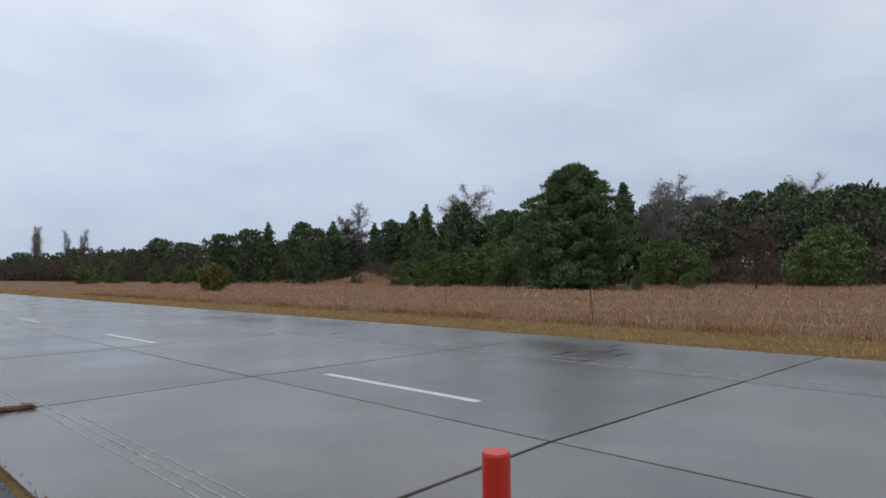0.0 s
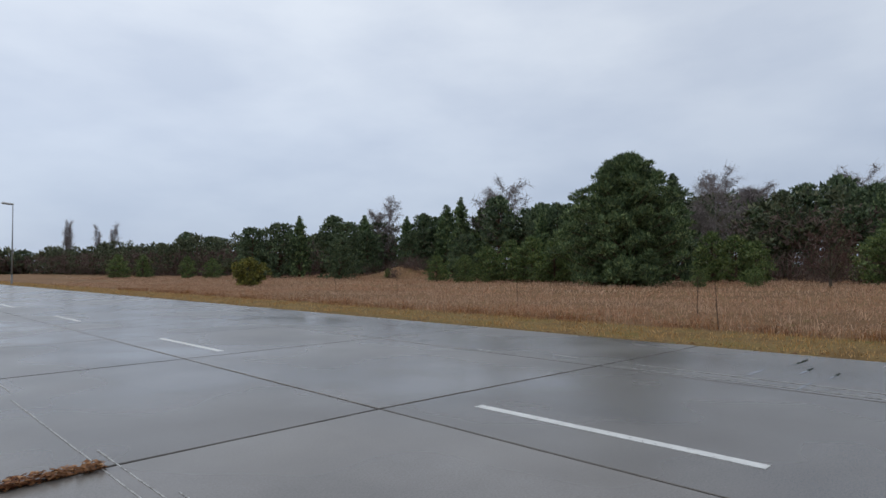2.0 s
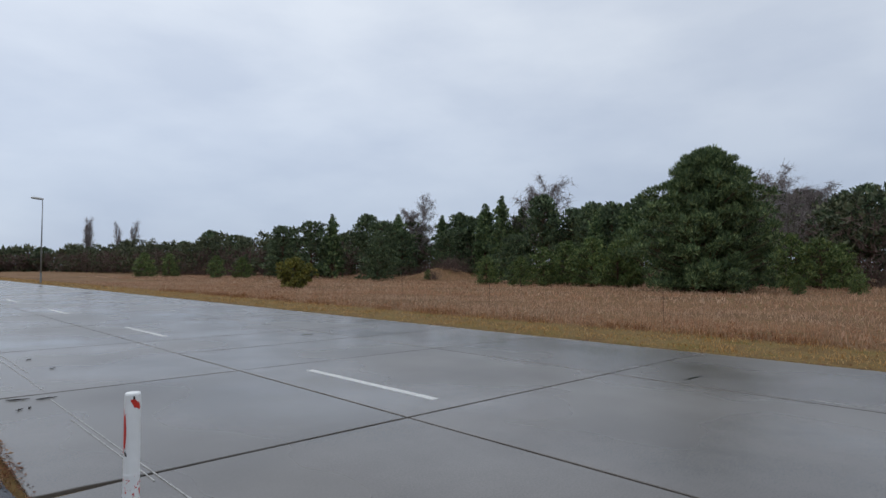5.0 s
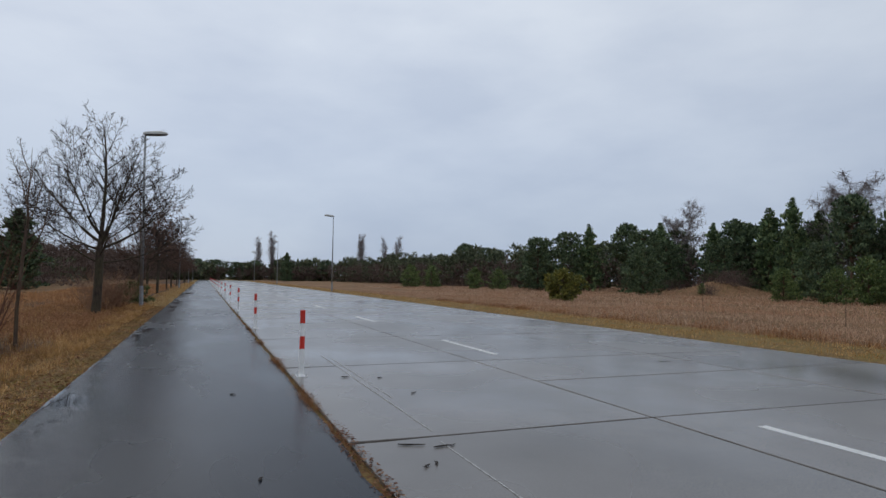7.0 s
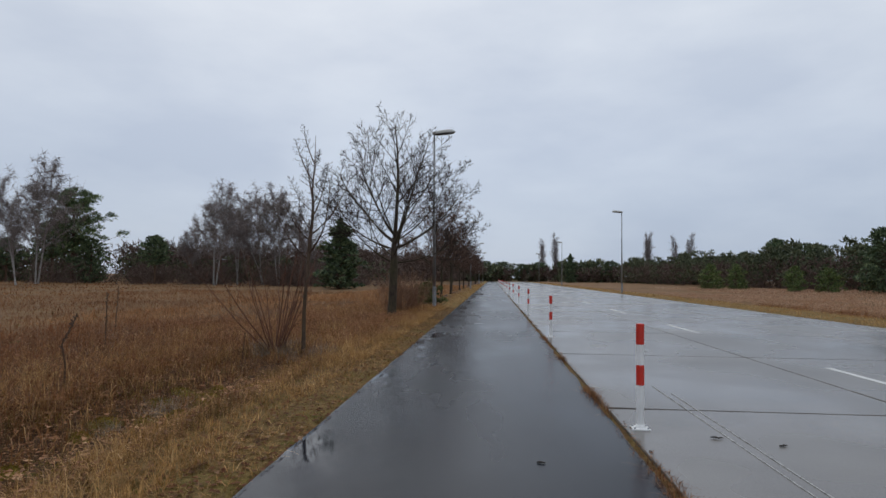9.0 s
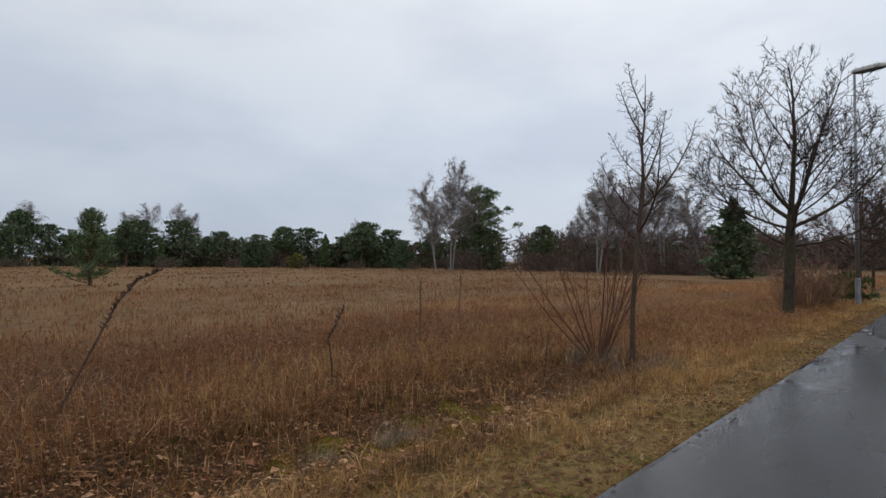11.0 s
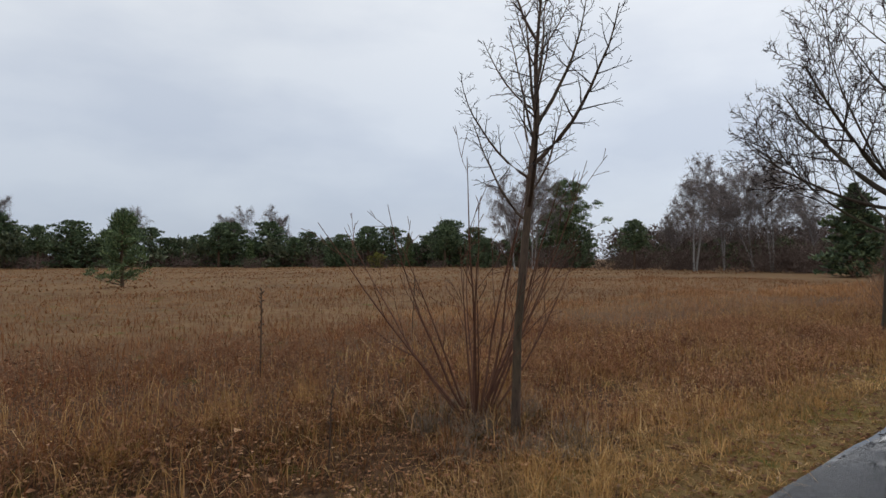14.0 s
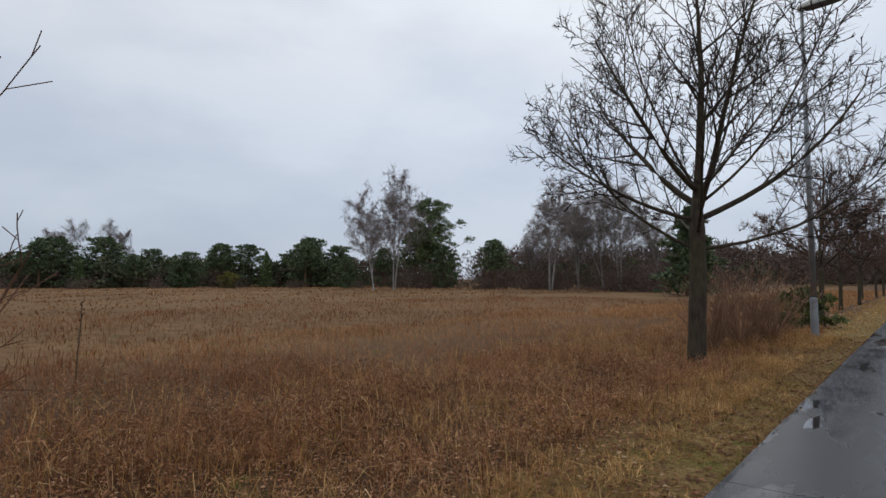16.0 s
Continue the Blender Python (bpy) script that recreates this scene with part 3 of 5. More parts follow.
def young_tree():
    random.seed(5)
    base = new("young_tree")
    tagged(base, "slim leafless young tree with a leaning trunk beside a shrub", "tree")
    trunk, crown = Shape(), Shape()
    line = [(0.0, 0.0, -0.1), (0.0, 0.0, 0.15), (-0.01, 0.03, 0.8), (0.02, 0.08, 1.5), (0.04, 0.15, 2.15), (0.08, 0.17, 2.6), (0.05, 0.19, 3.1), (0.08, 0.22, 3.6), (0.09, 0.2, 4.15)]
    points = [Vector(p) for p in line]
    trunk.tube(points, [0.05, 0.038, 0.034, 0.032, 0.034, 0.024, 0.017, 0.010, 0.003], 12)
    part("trunk", trunk, M_YOUNG, base, smooth=True)
    spec = [(9, 0.09, 0.13, 17, 0.25, 58, 6), (4, 0.14, 0.05, 4, 0.42, 50, 4), (2, 0.16, 0.03, 0, 0.5, 45, 3)]
    for i in range(18):
        limb = Shape()
        z = 1.75 + 0.115 * i
        at = points[4].lerp(points[7], min(max((z - 2.15) / 1.45, 0), 1)) if z > 2.15 else points[3].lerp(points[4], (z - 1.5) / 0.65)
        around = i * 2.4 + 3.2
        out = radians(66 - 2.0 * i)
        d = Vector((math.cos(around) * math.sin(out), math.sin(around) * math.sin(out), math.cos(out)))
        grow([limb, crown], at, d, (1.66 if i % 3 == 1 else 1.24) - 0.055 * i, (0.022 if i % 3 == 1 else 0.014) - 0.0005 * i, 0, spec, 0.0021)
        part("limb", limb, M_YOUNG, base, smooth=True)
    tagged(part("twig_mass", crown, M_TWIG, base), kind="stuff")
    return base


sapling = young_tree()
sapling.matrix_basis = pose(-3.88, 24.08, bump_at(-3.88, 24.08), 0, 0, 0)


def shoot_shrub(seed, stems, length, spread, label, twigs, radius=0.0115, material=None):
    """A many-stemmed leafless shrub."""
    random.seed(seed)
    base = new("shrub")
    tagged(base, label, "shrub")
    side = Shape()
    for i in range(stems):
        stem = Shape()
        around = rand(0, 6.28)
        out = radians(spread * math.sqrt(rand(0.02, 1)))
        d = Vector((math.cos(around) * math.sin(out), math.sin(around) * math.sin(out), math.cos(out)))
        foot = Vector((math.cos(around), math.sin(around), 0)) * rand(0.0, 0.14) * (spread / 45) + Vector((0, 0, -0.05))
        spec = [(6, 0.085, 0.055, twigs, 0.33, 30, 5), (4, 0.12, 0.06, 2, 0.5, 35, 4), (2, 0.1, 0.0, 0, 0.5, 30, 3)]
        grow([stem, side], foot, d, length * rand(0.6, 1.1), radius * rand(0.7, 1.25), 0, spec, 0.0029)
        part("stem", stem, material or M_SHOOT, base)
    tagged(part("twig_mass", side, material or M_SHOOT, base), kind="stuff")
    return base


shrub = shoot_shrub(3, 19, 2.3, 47, "leafless shrub with many reddish brown shoots in dry grass", 4, 0.0128)
shrub.matrix_basis = pose(-4.45, 24.15, bump_at(-4.45, 24.15), 0, 0, 140)
hedge = shoot_shrub(8, 74, 1.65, 36, "dense leafless brown shrub growing beside a lamp post", 3, 0.009, M_HEDGE)
hedge.matrix_basis = pose(-4.55, 38.0, 0, 0, 0, 0) @ Matrix.Diagonal((1.1, 1.3, 1.0, 1))
copy_thing(hedge, pose(-4.25, 39.4, 0, 0, 0, 70) @ Matrix.Diagonal((1.3, 1.1, 1.08, 1)))
copy_thing(hedge, pose(-3.9, 40.7, 0, 0, 0, 150) @ Matrix.Diagonal((1.2, 1.2, 0.95, 1)))


# ---- conifers, birches and brush ----
def tufts(centres, count, spread, size, up, rng, width=0.16):
    """Tufts of needles round each centre: thin pointed triangles in stars of three."""
    c = np.repeat(np.asarray(centres), count, axis=0)
    n = len(c)
    away = rng.normal(size=(n, 3))
    away /= np.linalg.norm(away, axis=1, keepdims=True)
    p = c + away * spread * rng.uniform(0.35, 1.0, (n, 1)) * np.array([1, 1, 0.6])
    pts, tris = [], []
    for k in range(3):
        d = away * 0.75 + rng.normal(size=(n, 3)) * 0.4 + np.array([0, 0, up])
        d /= np.linalg.norm(d, axis=1, keepdims=True)
        s = np.cross(d, rng.normal(size=(n, 3)))
        s /= np.linalg.norm(s, axis=1, keepdims=True)
        long = size * rng.uniform(0.7, 1.3, (n, 1))
        pts.append(np.stack([p - s * long * width, p + s * long * width, p + d * long], 1))
    pts = np.stack(pts, 1).reshape(-1, 3)
    return pts, np.arange(len(pts)).reshape(-1, 3)


def pads(centres, radii, per, size, rng, up=0.5, width=0.24):
    """Rounded clumps of needles: pointed triangles that stand out of a flattened ball round each centre."""
    c, r = np.repeat(np.asarray(centres), per, axis=0), np.repeat(np.asarray(radii), per)[:, None]
    n = len(c)
    away = rng.normal(size=(n, 3))
    away[:, 2] = np.where(rng.uniform(0, 1, n) < 0.7, np.abs(away[:, 2]), away[:, 2])
    away /= np.linalg.norm(away, axis=1, keepdims=True)
    p = c + away * r * rng.uniform(0.3, 1.12, (n, 1)) * np.array([1, 1, 0.72])
    d = away * 0.8 + rng.normal(size=(n, 3)) * 0.42 + np.array([0, 0, up])
    d /= np.linalg.norm(d, axis=1, keepdims=True)
    s = np.cross(d, away + rng.normal(size=(n, 3)) * 0.7)
    s /= np.linalg.norm(s, axis=1, keepdims=True) + 1e-6
    long = size * rng.uniform(0.7, 1.35, (n, 1)) * np.clip(r / r.mean(), 0.45, 1.25)
    pts = np.stack([p - s * long * width, p + s * long * width, p + d * long], 1).reshape(-1, 3)
    return pts, np.arange(len(pts)).reshape(-1, 3)


def conifer(name, seed, height, width, shape, material, clumps, per, tuft, pad, label, bare=0.12, category="pine tree", slim=0.38):
    """shape: the crown's half width at a height from 0 to 1; pad: the size of one clump of needles."""
    rng = np.random.default_rng(seed)
    base = new(name)
    tagged(base, label, category)
    trunk = Shape()
    trunk.tube([Vector((0, 0, -0.2)), Vector((0.05, 0.02, height * 0.4)), Vector((-0.04, 0.05, height * 0.75)), Vector((0, 0, height * 0.97))], [height * 0.022, height * 0.017, height * 0.01, 0.02], 8)
    centres, radii = [], []
    limbs = Shape()
    for i in range(clumps):
        u = bare + (0.985 - bare) * ((i + rng.uniform(0, 1)) / clumps) ** 0.9
        a = i * 2.4 + rng.uniform(-0.6, 0.6)
        edge = shape(u) * width * (0.9 + 0.13 * math.sin(2 * a + seed * 1.7 + u * 4) + 0.08 * math.sin(5 * a + u * 9))
        size = min(pad * rng.uniform(0.65, 1.3), max(0.2 * pad, 0.8 * edge))
        long = max(0.05, edge * rng.uniform(0.70, 1.16) - 0.7 * size) * (1.0 if i % 4 else 0.5)
        tip = Vector((math.cos(a) * long, math.sin(a) * long, max(size * 0.55, u * height - size * 0.5)))
        foot = Vector((0, 0, max(0.1, tip.z - 0.35 * long)))
        limbs.tube([foot, foot.lerp(tip, 0.5) - Vector((0, 0, 0.05 * long)), tip], [height * 0.006, height * 0.004, 0.012], 3, cap=False)
        centres.append(tuple(tip))
        radii.append(size)
        if long > 2.2 * size:
            centres.append(tuple(foot.lerp(tip, 0.62) + Vector((0, 0, 0.1 * size))))
            radii.append(size * 0.85)
    part("trunk", trunk, M_PINE_BARK, base)
    tagged(part("boughwork", limbs, M_PINE_BARK, base), kind="stuff")
    pts, tris = pads(centres, radii, per, tuft, rng, 0.55, slim)
    part("crown", triangles("crown", pts, tris, material), material, base)
    return base


def round_crown(u):
    return max(0.0, 0.55 * math.sin(math.pi * min(1, 0.12 + 0.88 * u)) ** 0.6) * (1 if u < 0.8 else 1.05)


def full_crown(u):
    return 0.5 * (1 - max(0, u - 0.25) ** 2.2 * 1.15) ** 0.9 if u < 0.97 else 0.12


def dome_crown(u):
    return 0.5 * (1 - u ** 2.7) ** 0.55 if u > 0.16 else 0.44 + 0.36 * u


def cone_crown(u):
    return 0.52 * (1 - u) ** 0.72 * (0.85 + 0.18 * math.cos(u * 31)) + 0.015


def open_crown(u):
    return 0.5 * (1 - u) ** 0.6 * (0.82 + 0.22 * math.cos(u * 29)) + 0.03


def high_crown(u):
    return 0.5 * math.sin(math.pi * min(1, max(0, (u - 0.28) / 0.76))) ** 0.7 if u > 0.28 else 0.05


def layered_crown(u):
    return 0.5 * math.sin(math.pi * min(1, max(0.05, (u - 0.30) / 0.74))) ** 0.6 * (0.78 + 0.30 * math.cos(u * 34))


def birch(seed, height, spread, label, name="birch", hang=-0.03, angle=48, ratio=0.47, haze=8500):
    random.seed(seed)
    base = new(name)
    tagged(base, label, "tree")
    trunk, crown = Shape(), Shape()
    spec0 = [(7, 0.05, 0.06, 17, ratio, angle, 6), (4, 0.12, 0.07, 5, 0.5, 38, 3), (2, 0.2, hang, 0, 0.55, 42, 3)]
    for i in range(2):
        d = Vector((rand(-spread, spread), rand(-spread, spread), 1)).normalized()
        grow([trunk, crown], Vector((0.3 * i, 0.1 * i, -0.1)), d, height * (1 - 0.14 * i), height * 0.0095, 0, spec0)
    part("trunk", trunk, M_BIRCH if name == "birch" else M_TWIG, base)
    tagged(part("branchwork", crown, M_BIRCH_TWIG, base), kind="stuff")
    pts, tris = slivers(crown.v, haze, 0.75, 0.028, -0.3 if hang < 0 else 1.2, np.random.default_rng(seed))
    tagged(part("crown", triangles("crown", pts, tris, M_BIRCH_TWIG), None, base, "hazy leafless twigs"), kind="stuff")
    return base


def brush(seed, label):
    """A mass of leafless undergrowth."""
    rng = np.random.default_rng(seed)
    base = new("undergrowth")
    tagged(base, label, "undergrowth", "brown undergrowth along the woods")
    feet = [(rng.normal() * 2.0, rng.normal() * 1.1, rng.uniform(0, 1) ** 1.5 * 2.2) for i in range(260)]
    pts, tris = slivers(feet, 900, 1.0, 0.05, 1.1, rng)
    tagged(part("twig_mass", triangles("twig_mass", pts, tris, M_BRUSH), None, base), kind="stuff")
    return base


def along(line, depth, count, rng):
    """Random places in a belt beside a line of corners: x, y, the stretch, the share of it, the way along and the depth."""
    p = np.asarray(line, float)
    seg = np.hypot(*(p[1:] - p[:-1]).T)
    s = rng.uniform(0, seg.sum(), count)
    k = np.minimum(np.searchsorted(np.cumsum(seg), s), len(seg) - 1)
    f = (s - np.concatenate([[0], np.cumsum(seg)])[k]) / seg[k]
    way = (p[1:] - p[:-1]) / seg[:, None]
    side = np.stack([way[:, 1], -way[:, 0]], 1)
    q = rng.uniform(0, 1, count) * depth
    xy = p[k] + (p[k + 1] - p[k]) * f[:, None] + side[k] * q[:, None]
    return xy, k, f, s, q


def brushwood(label, line, depth, tops, count, size, seed):
    """A belt of leafless brush. tops: its height at each corner."""
    rng = np.random.default_rng(seed)
    xy, k, f, s, q = along(line, depth, count, rng)
    h = np.asarray(tops)[k] * (1 - f) + np.asarray(tops)[k + 1] * f
    crowns = np.abs(np.sin(s * 0.55 + 1.3 * np.sin(q * 0.9))) * 0.5 + np.abs(np.sin(s * 0.21 + q * 0.5 + seed)) * 0.5
    z = h * (0.66 + 0.38 * crowns) * rng.uniform(0, 1, count) ** 0.55
    pts, tris = tufts(np.stack([xy[:, 0], xy[:, 1], z], 1), 1, size * 0.8, size, 0.3, rng, 0.085)
    return tagged(new("brushwood", triangles("brushwood", pts, tris, M_BRUSH)), label, "woods", kind="stuff")


def woods(label, line, depth, tops, deep, count, per, size, seed, broad=1.0):
    """The joined mass of woods behind its front trees: rounded crowns of many clumps. deep: a crown's share of the height at each corner."""
    rng = np.random.default_rng(seed)
    xy, k, f, s, q = along(line, depth, count, rng)
    top = (np.asarray(tops)[k] * (1 - f) + np.asarray(tops)[k + 1] * f) * rng.uniform(0.72, 1.06, count)
    share = np.asarray(deep)[k] * (1 - f) + np.asarray(deep)[k + 1] * f
    centres, radii = [], []
    for (x, y), h, d in zip(xy, top, share):
        wide = (rng.uniform(0.16, 0.24) * h + 0.4) * broad
        for j in range(9):
            u = rng.uniform(0, 1) if j else 1.0
            a, r = j * 2.4 + rng.uniform(-0.5, 0.5), wide * (1 - u ** 2.5) ** 0.5 * rng.uniform(0.5, 1.0)
            size_j = wide * rng.uniform(0.34, 0.6)
            centres.append((x + r * math.cos(a), y + r * math.sin(a), h * (1 - d * (1 - u)) - size_j * 0.8))
            radii.append(size_j)
    pts, tris = pads(centres, radii, per, size, rng, 0.5, 0.36)
    return tagged(new("woods", triangles("woods", pts, tris, M_CANOPY)), label, "woods", kind="stuff")


def plant(thing, unit, spots, wide=1.0):
    """The thing at its first spot and copies at the rest. spots: x, y and the top's height; unit: the thing's own height."""
    for i, (x, y, top) in enumerate(spots):
        z = float(bump_at(x, y))
        m = pose(x, y, z, 0, 0, (x * 37 + y * 53) % 360) @ Matrix.Scale((top - z) / unit, 4) @ Matrix.Diagonal((wide * (1 + 0.15 * math.sin(x + y)), wide * (1 + 0.15 * math.cos(x - y)), 1, 1))
        if i == 0:
            thing.matrix_basis = m
        else:
            copy = copy_thing(thing, Matrix())
            copy.matrix_basis = m


great_pine = conifer("pine", 1, 10.9, 10.3, dome_crown, M_PINE, 420, 150, 0.25, 0.60, "large dense dark green pine at the edge of the woods", 0.02, slim=0.17)
great_pine.matrix_basis = pose(46.3, 25.1, 0, 0, 0, 0)
pine_a = conifer("pine", 2, 10.0, 6.4, high_crown, M_PINE_DARK, 46, 54, 0.33, 0.74, "tall dark Scots pine in a mixed wood", 0.42)
pine_b = conifer("pine", 3, 10.0, 8.6, full_crown, M_PINE_DARK, 72, 48, 0.35, 0.84, "bushy dark green pine in a mixed wood", 0.04)
pine_c = conifer("pine", 4, 10.0, 6.6, cone_crown, M_PINE, 70, 42, 0.34, 0.66, "pointed green pine in a mixed wood", 0.03)
young = conifer("young_pine", 5, 4.0, 4.4, dome_crown, M_PINE_YOUNG, 56, 52, 0.16, 0.43, "young bushy green pine at the wood's edge", 0.02)
field_pine = conifer("young_pine", 15, 4.0, 4.2, open_crown, M_PINE, 60, 90, 0.17, 0.30, "young dark green pine standing alone in the field", 0.12, slim=0.12)
spruce = conifer("spruce", 6, 10.0, 6.4, cone_crown, M_PINE_DARK, 90, 60, 0.30, 0.55, "slender dark spruce with a pointed top", 0.02, "spruce")
bush = conifer("pine_bush", 7, 2.5, 3.0, round_crown, M_BUSH, 46, 70, 0.15, 0.28, "yellowish green pine bush in dry grass", 0.02, "bush")
big_left = conifer("pine", 8, 13.7, 12.2, layered_crown, M_PINE, 92, 140, 0.30, 0.74, "broad dark green Scots pine with layered boughs", 0.34, slim=0.16)
big_left.matrix_basis = pose(-60.2, 95.2, 0, 0, 0, 40)
broom = conifer("broom_bush", 9, 1.2, 2.2, round_crown, M_BROOM, 30, 60, 0.10, 0.16, "low green broom bush beside the path", 0.02, "bush")
broom.matrix_basis = pose(-4.0, 46.0, 0)
birch_a = birch(31, 10.0, 0.10, "leafless birch with a pale trunk and hazy twigs")
birch_b = birch(37, 10.0, 0.28, "leaning leafless birch with a pale trunk")
poplar = birch(41, 10.0, 0.02, "tall slim leafless poplar far off", "poplar", 0.14, 22, 0.22, 2600)
thicket = brush(51, "brown leafless undergrowth at the wood's edge")
lone = roadside_tree(61, 4.6, 2.2, 0.09, 0.7, False, "dark leafless tree standing alone in dry grass", 4500)
lone.matrix_basis = pose(48.7, 11.2, 0)
lone["group"] = "trees in the field"

plant(pine_a, 10.0, [(91.2, 26.4, 11.8), (96.8, 25.1, 13.2), (97.7, 21.0, 14.0), (98.5, 17.1, 12.6), (94.2, 12.7, 12.7), (94.8, 31.4, 12.6), (64.0, 53.8, 11.3), (88.4, 17.1, 11.0), (87.0, 13.4, 10.4),
                     (53.6, 77.9, 9.6), (55.8, 138.6, 9.9), (66.5, 71.5, 10.2), (61.8, 44.9, 9.5), (59.4, 40.9, 9.0), (60.6, 38.1, 9.7), (57.6, 35.0, 8.2), (-44.9, 90.1, 6.6), (-65.6, 98.3, 9.2)])
plant(pine_b, 10.0, [(45.8, 65.1, 5.6), (50.8, 47.7, 5.4), (68.9, 72.0, 9.9), (57.8, 74.9, 7.4), (61.2, 68.2, 7.2), (50.6, 97.1, 6.3), (81.0, 25.4, 7.6), (87.4, 21.3, 8.8), (74.2, 10.9, 6.4), (66.5, 50.8, 9.6),
                     (69.5, 50.2, 9.4), (52.4, 72.6, 8.3), (47.9, 83.8, 8.6), (45.6, 88.0, 8.0), (-57.6, 95.5, 6.5)])
plant(pine_c, 10.0, [(63.5, 60.4, 11.8), (67.0, 59.6, 10.4), (49.4, 80.6, 9.6), (56.5, 37.5, 8.6), (57.0, 41.5, 8.2), (64.5, 73.3, 9.9), (64.9, 64.7, 11.1), (60.5, 79.0, 10.2)])
plant(young, 4.0, [(46.5, 40.5, 3.7), (49.6, 40.0, 4.4), (49.3, 37.1, 4.6), (49.0, 34.2, 4.2), (51.3, 34.4, 4.9), (43.5, 40.8, 2.8), (45.7, 47.1, 2.9), (57.6, 22.7, 4.8), (56.4, 20.2, 4.3), (59.8, 19.6, 3.9),
                   (59.3, 9.3, 5.0), (63.5, 8.4, 5.4), (65.0, 11.6, 4.1), (31.4, 104.8, 3.9), (36.4, 108.5, 4.0), (37.3, 92.2, 3.4), (40.5, 90.8, 3.2), (50.7, 61.3, 1.5), (44.2, 18.3, 1.3), (47.4, 15.6, 1.4)])
plant(field_pine, 4.0, [(-34.0, 27.7, 4.0), (-48.2, 19.6, 3.2)])
plant(spruce, 10.0, [(61.7, 28.2, 11.3), (24.4, 209.9, 9.5)])
plant(copy_thing(spruce, Matrix()), 10.0, [(-17.3, 79.4, 8.0)], 1.6)
plant(bush, 2.5, [(25.7, 50.0, 2.5), (-79.0, 73.0, 2.4)])
plant(birch_a, 10.0, [(68.9, 57.4, 13.4), (64.3, 79.4, 12.0), (89.6, 31.2, 13.8), (108.4, 18.9, 14.4), (93.7, 34.7, 13.6), (-54.5, 81.5, 13.6), (-35.9, 88.8, 11.9), (-29.8, 94.4, 12.8), (-37.4, 99.0, 12.1),
                      (-115.0, 27.0, 11.5), (-122.0, 48.0, 9.6), (-114.0, 64.0, 10.2), (-112.0, 72.0, 10.5)])
plant(birch_b, 10.0, [(67.1, 25.9, 9.5), (-52.5, 75.8, 10.9), (-33.0, 97.0, 12.0), (-45.6, 100.7, 8.7), (-26.0, 98.0, 10.5), (-96.0, 101.0, 8.2)])
plant(poplar, 10.0, [(49.6, 213.7, 15.3), (57.4, 211.8, 14.4), (60.4, 205.7, 14.6), (20.1, 270.7, 16.6), (24.0, 250.2, 17.3), (55.0, 234.7, 16.5)])

# the woods' edge and depth, right of the road and left of the path
random.seed(77)
right_wood = []
for i in range(46):
    y = -34 + 190 * (i + rand(0, 0.9)) / 46
    depth = rand(0, 1)
    edge = 66 + 0.10 * max(0, 40 - y) if y < 60 else 66 - 0.20 * (y - 60)
    right_wood.append((edge + 4 + 16 * depth, y, 6.2 + 3.4 * depth + rand(-0.8, 0.8) + 0.03 * max(0, 50 - y)))
plant(copy_thing(pine_b, Matrix()), 10.0, right_wood[0::2])
plant(copy_thing(pine_a, Matrix()), 10.0, right_wood[1::4])
plant(copy_thing(pine_c, Matrix()), 10.0, right_wood[3::4])
left_wood = []
for i in range(46):
    a = radians(-28 + 76 * (i + rand(0, 0.9)) / 46)
    d = rand(98, 116)
    left_wood.append((-d * math.cos(a), 18 + d * math.sin(a), 5.4 + rand(-2.2, 2.7) + (d - 98) * 0.05))
plant(copy_thing(pine_b, Matrix()), 10.0, left_wood[0::2] + left_wood[3::8], 1.2)
plant(copy_thing(pine_a, Matrix()), 10.0, left_wood[1::4], 1.25)
plant(copy_thing(pine_c, Matrix()), 10.0, left_wood[7::8])
far_wood = [(rand(-90, 80), rand(235, 300), rand(7.0, 9.5)) for i in range(12)]
far_wood += [(4.0, 262.0, 8.0), (11.0, 258.0, 7.2), (18.0, 256.0, 7.8), (27.0, 252.0, 8.2)]
plant(copy_thing(pine_b, Matrix()), 10.0, far_wood, 1.5)
edge_brush = [(64 + rand(-2, 8) - 0.18 * max(0, y - 60), y, rand(2.4, 4.2)) for y in np.linspace(-10, 150, 40)]
edge_brush += [(-96 * math.cos(a), 18 + 96 * math.sin(a), rand(1.4, 2.4)) for a in np.linspace(-0.45, 0.80, 14)]
edge_brush += [(rand(-62, -14), rand(90, 110), rand(2.6, 4.4)) for i in range(24)]
edge_brush += [(56.5, 62.5, 3.4), (51.0, 60.5, 1.6), (58.5, 66.0, 3.6), (60.0, 70.0, 3.2), (54.0, 70.0, 2.2), (54.6, 62.4, 2.5), (56.4, 62.8, 2.6), (53.4, 64.2, 2.1), (55.4, 61.2, 2.0), (57.4, 61.6, 2.0)]
plant(thicket, 3.2, edge_brush)
right_line = [(76, -70), (74, 0), (71, 45), (58, 90), (47, 130), (38, 210)]
woods("dark mixed pine woods beyond the field", right_line[::-1], -24, [7.6, 8.0, 8.8, 10.2, 11.6, 12.2], [0.75, 0.75, 0.7, 0.6, 0.42, 0.4], 330, 40, 0.43, 1)
brushwood("dark brown leafless brushwood under the woods", right_line[::-1], -18, [5.5, 5.2, 5.6, 6.8, 8.5, 8.5], 14000, 0.95, 2)
left_line = [(-104, -60), (-104, 0), (-102, 45), (-88, 84), (-66, 112), (-20, 122)]
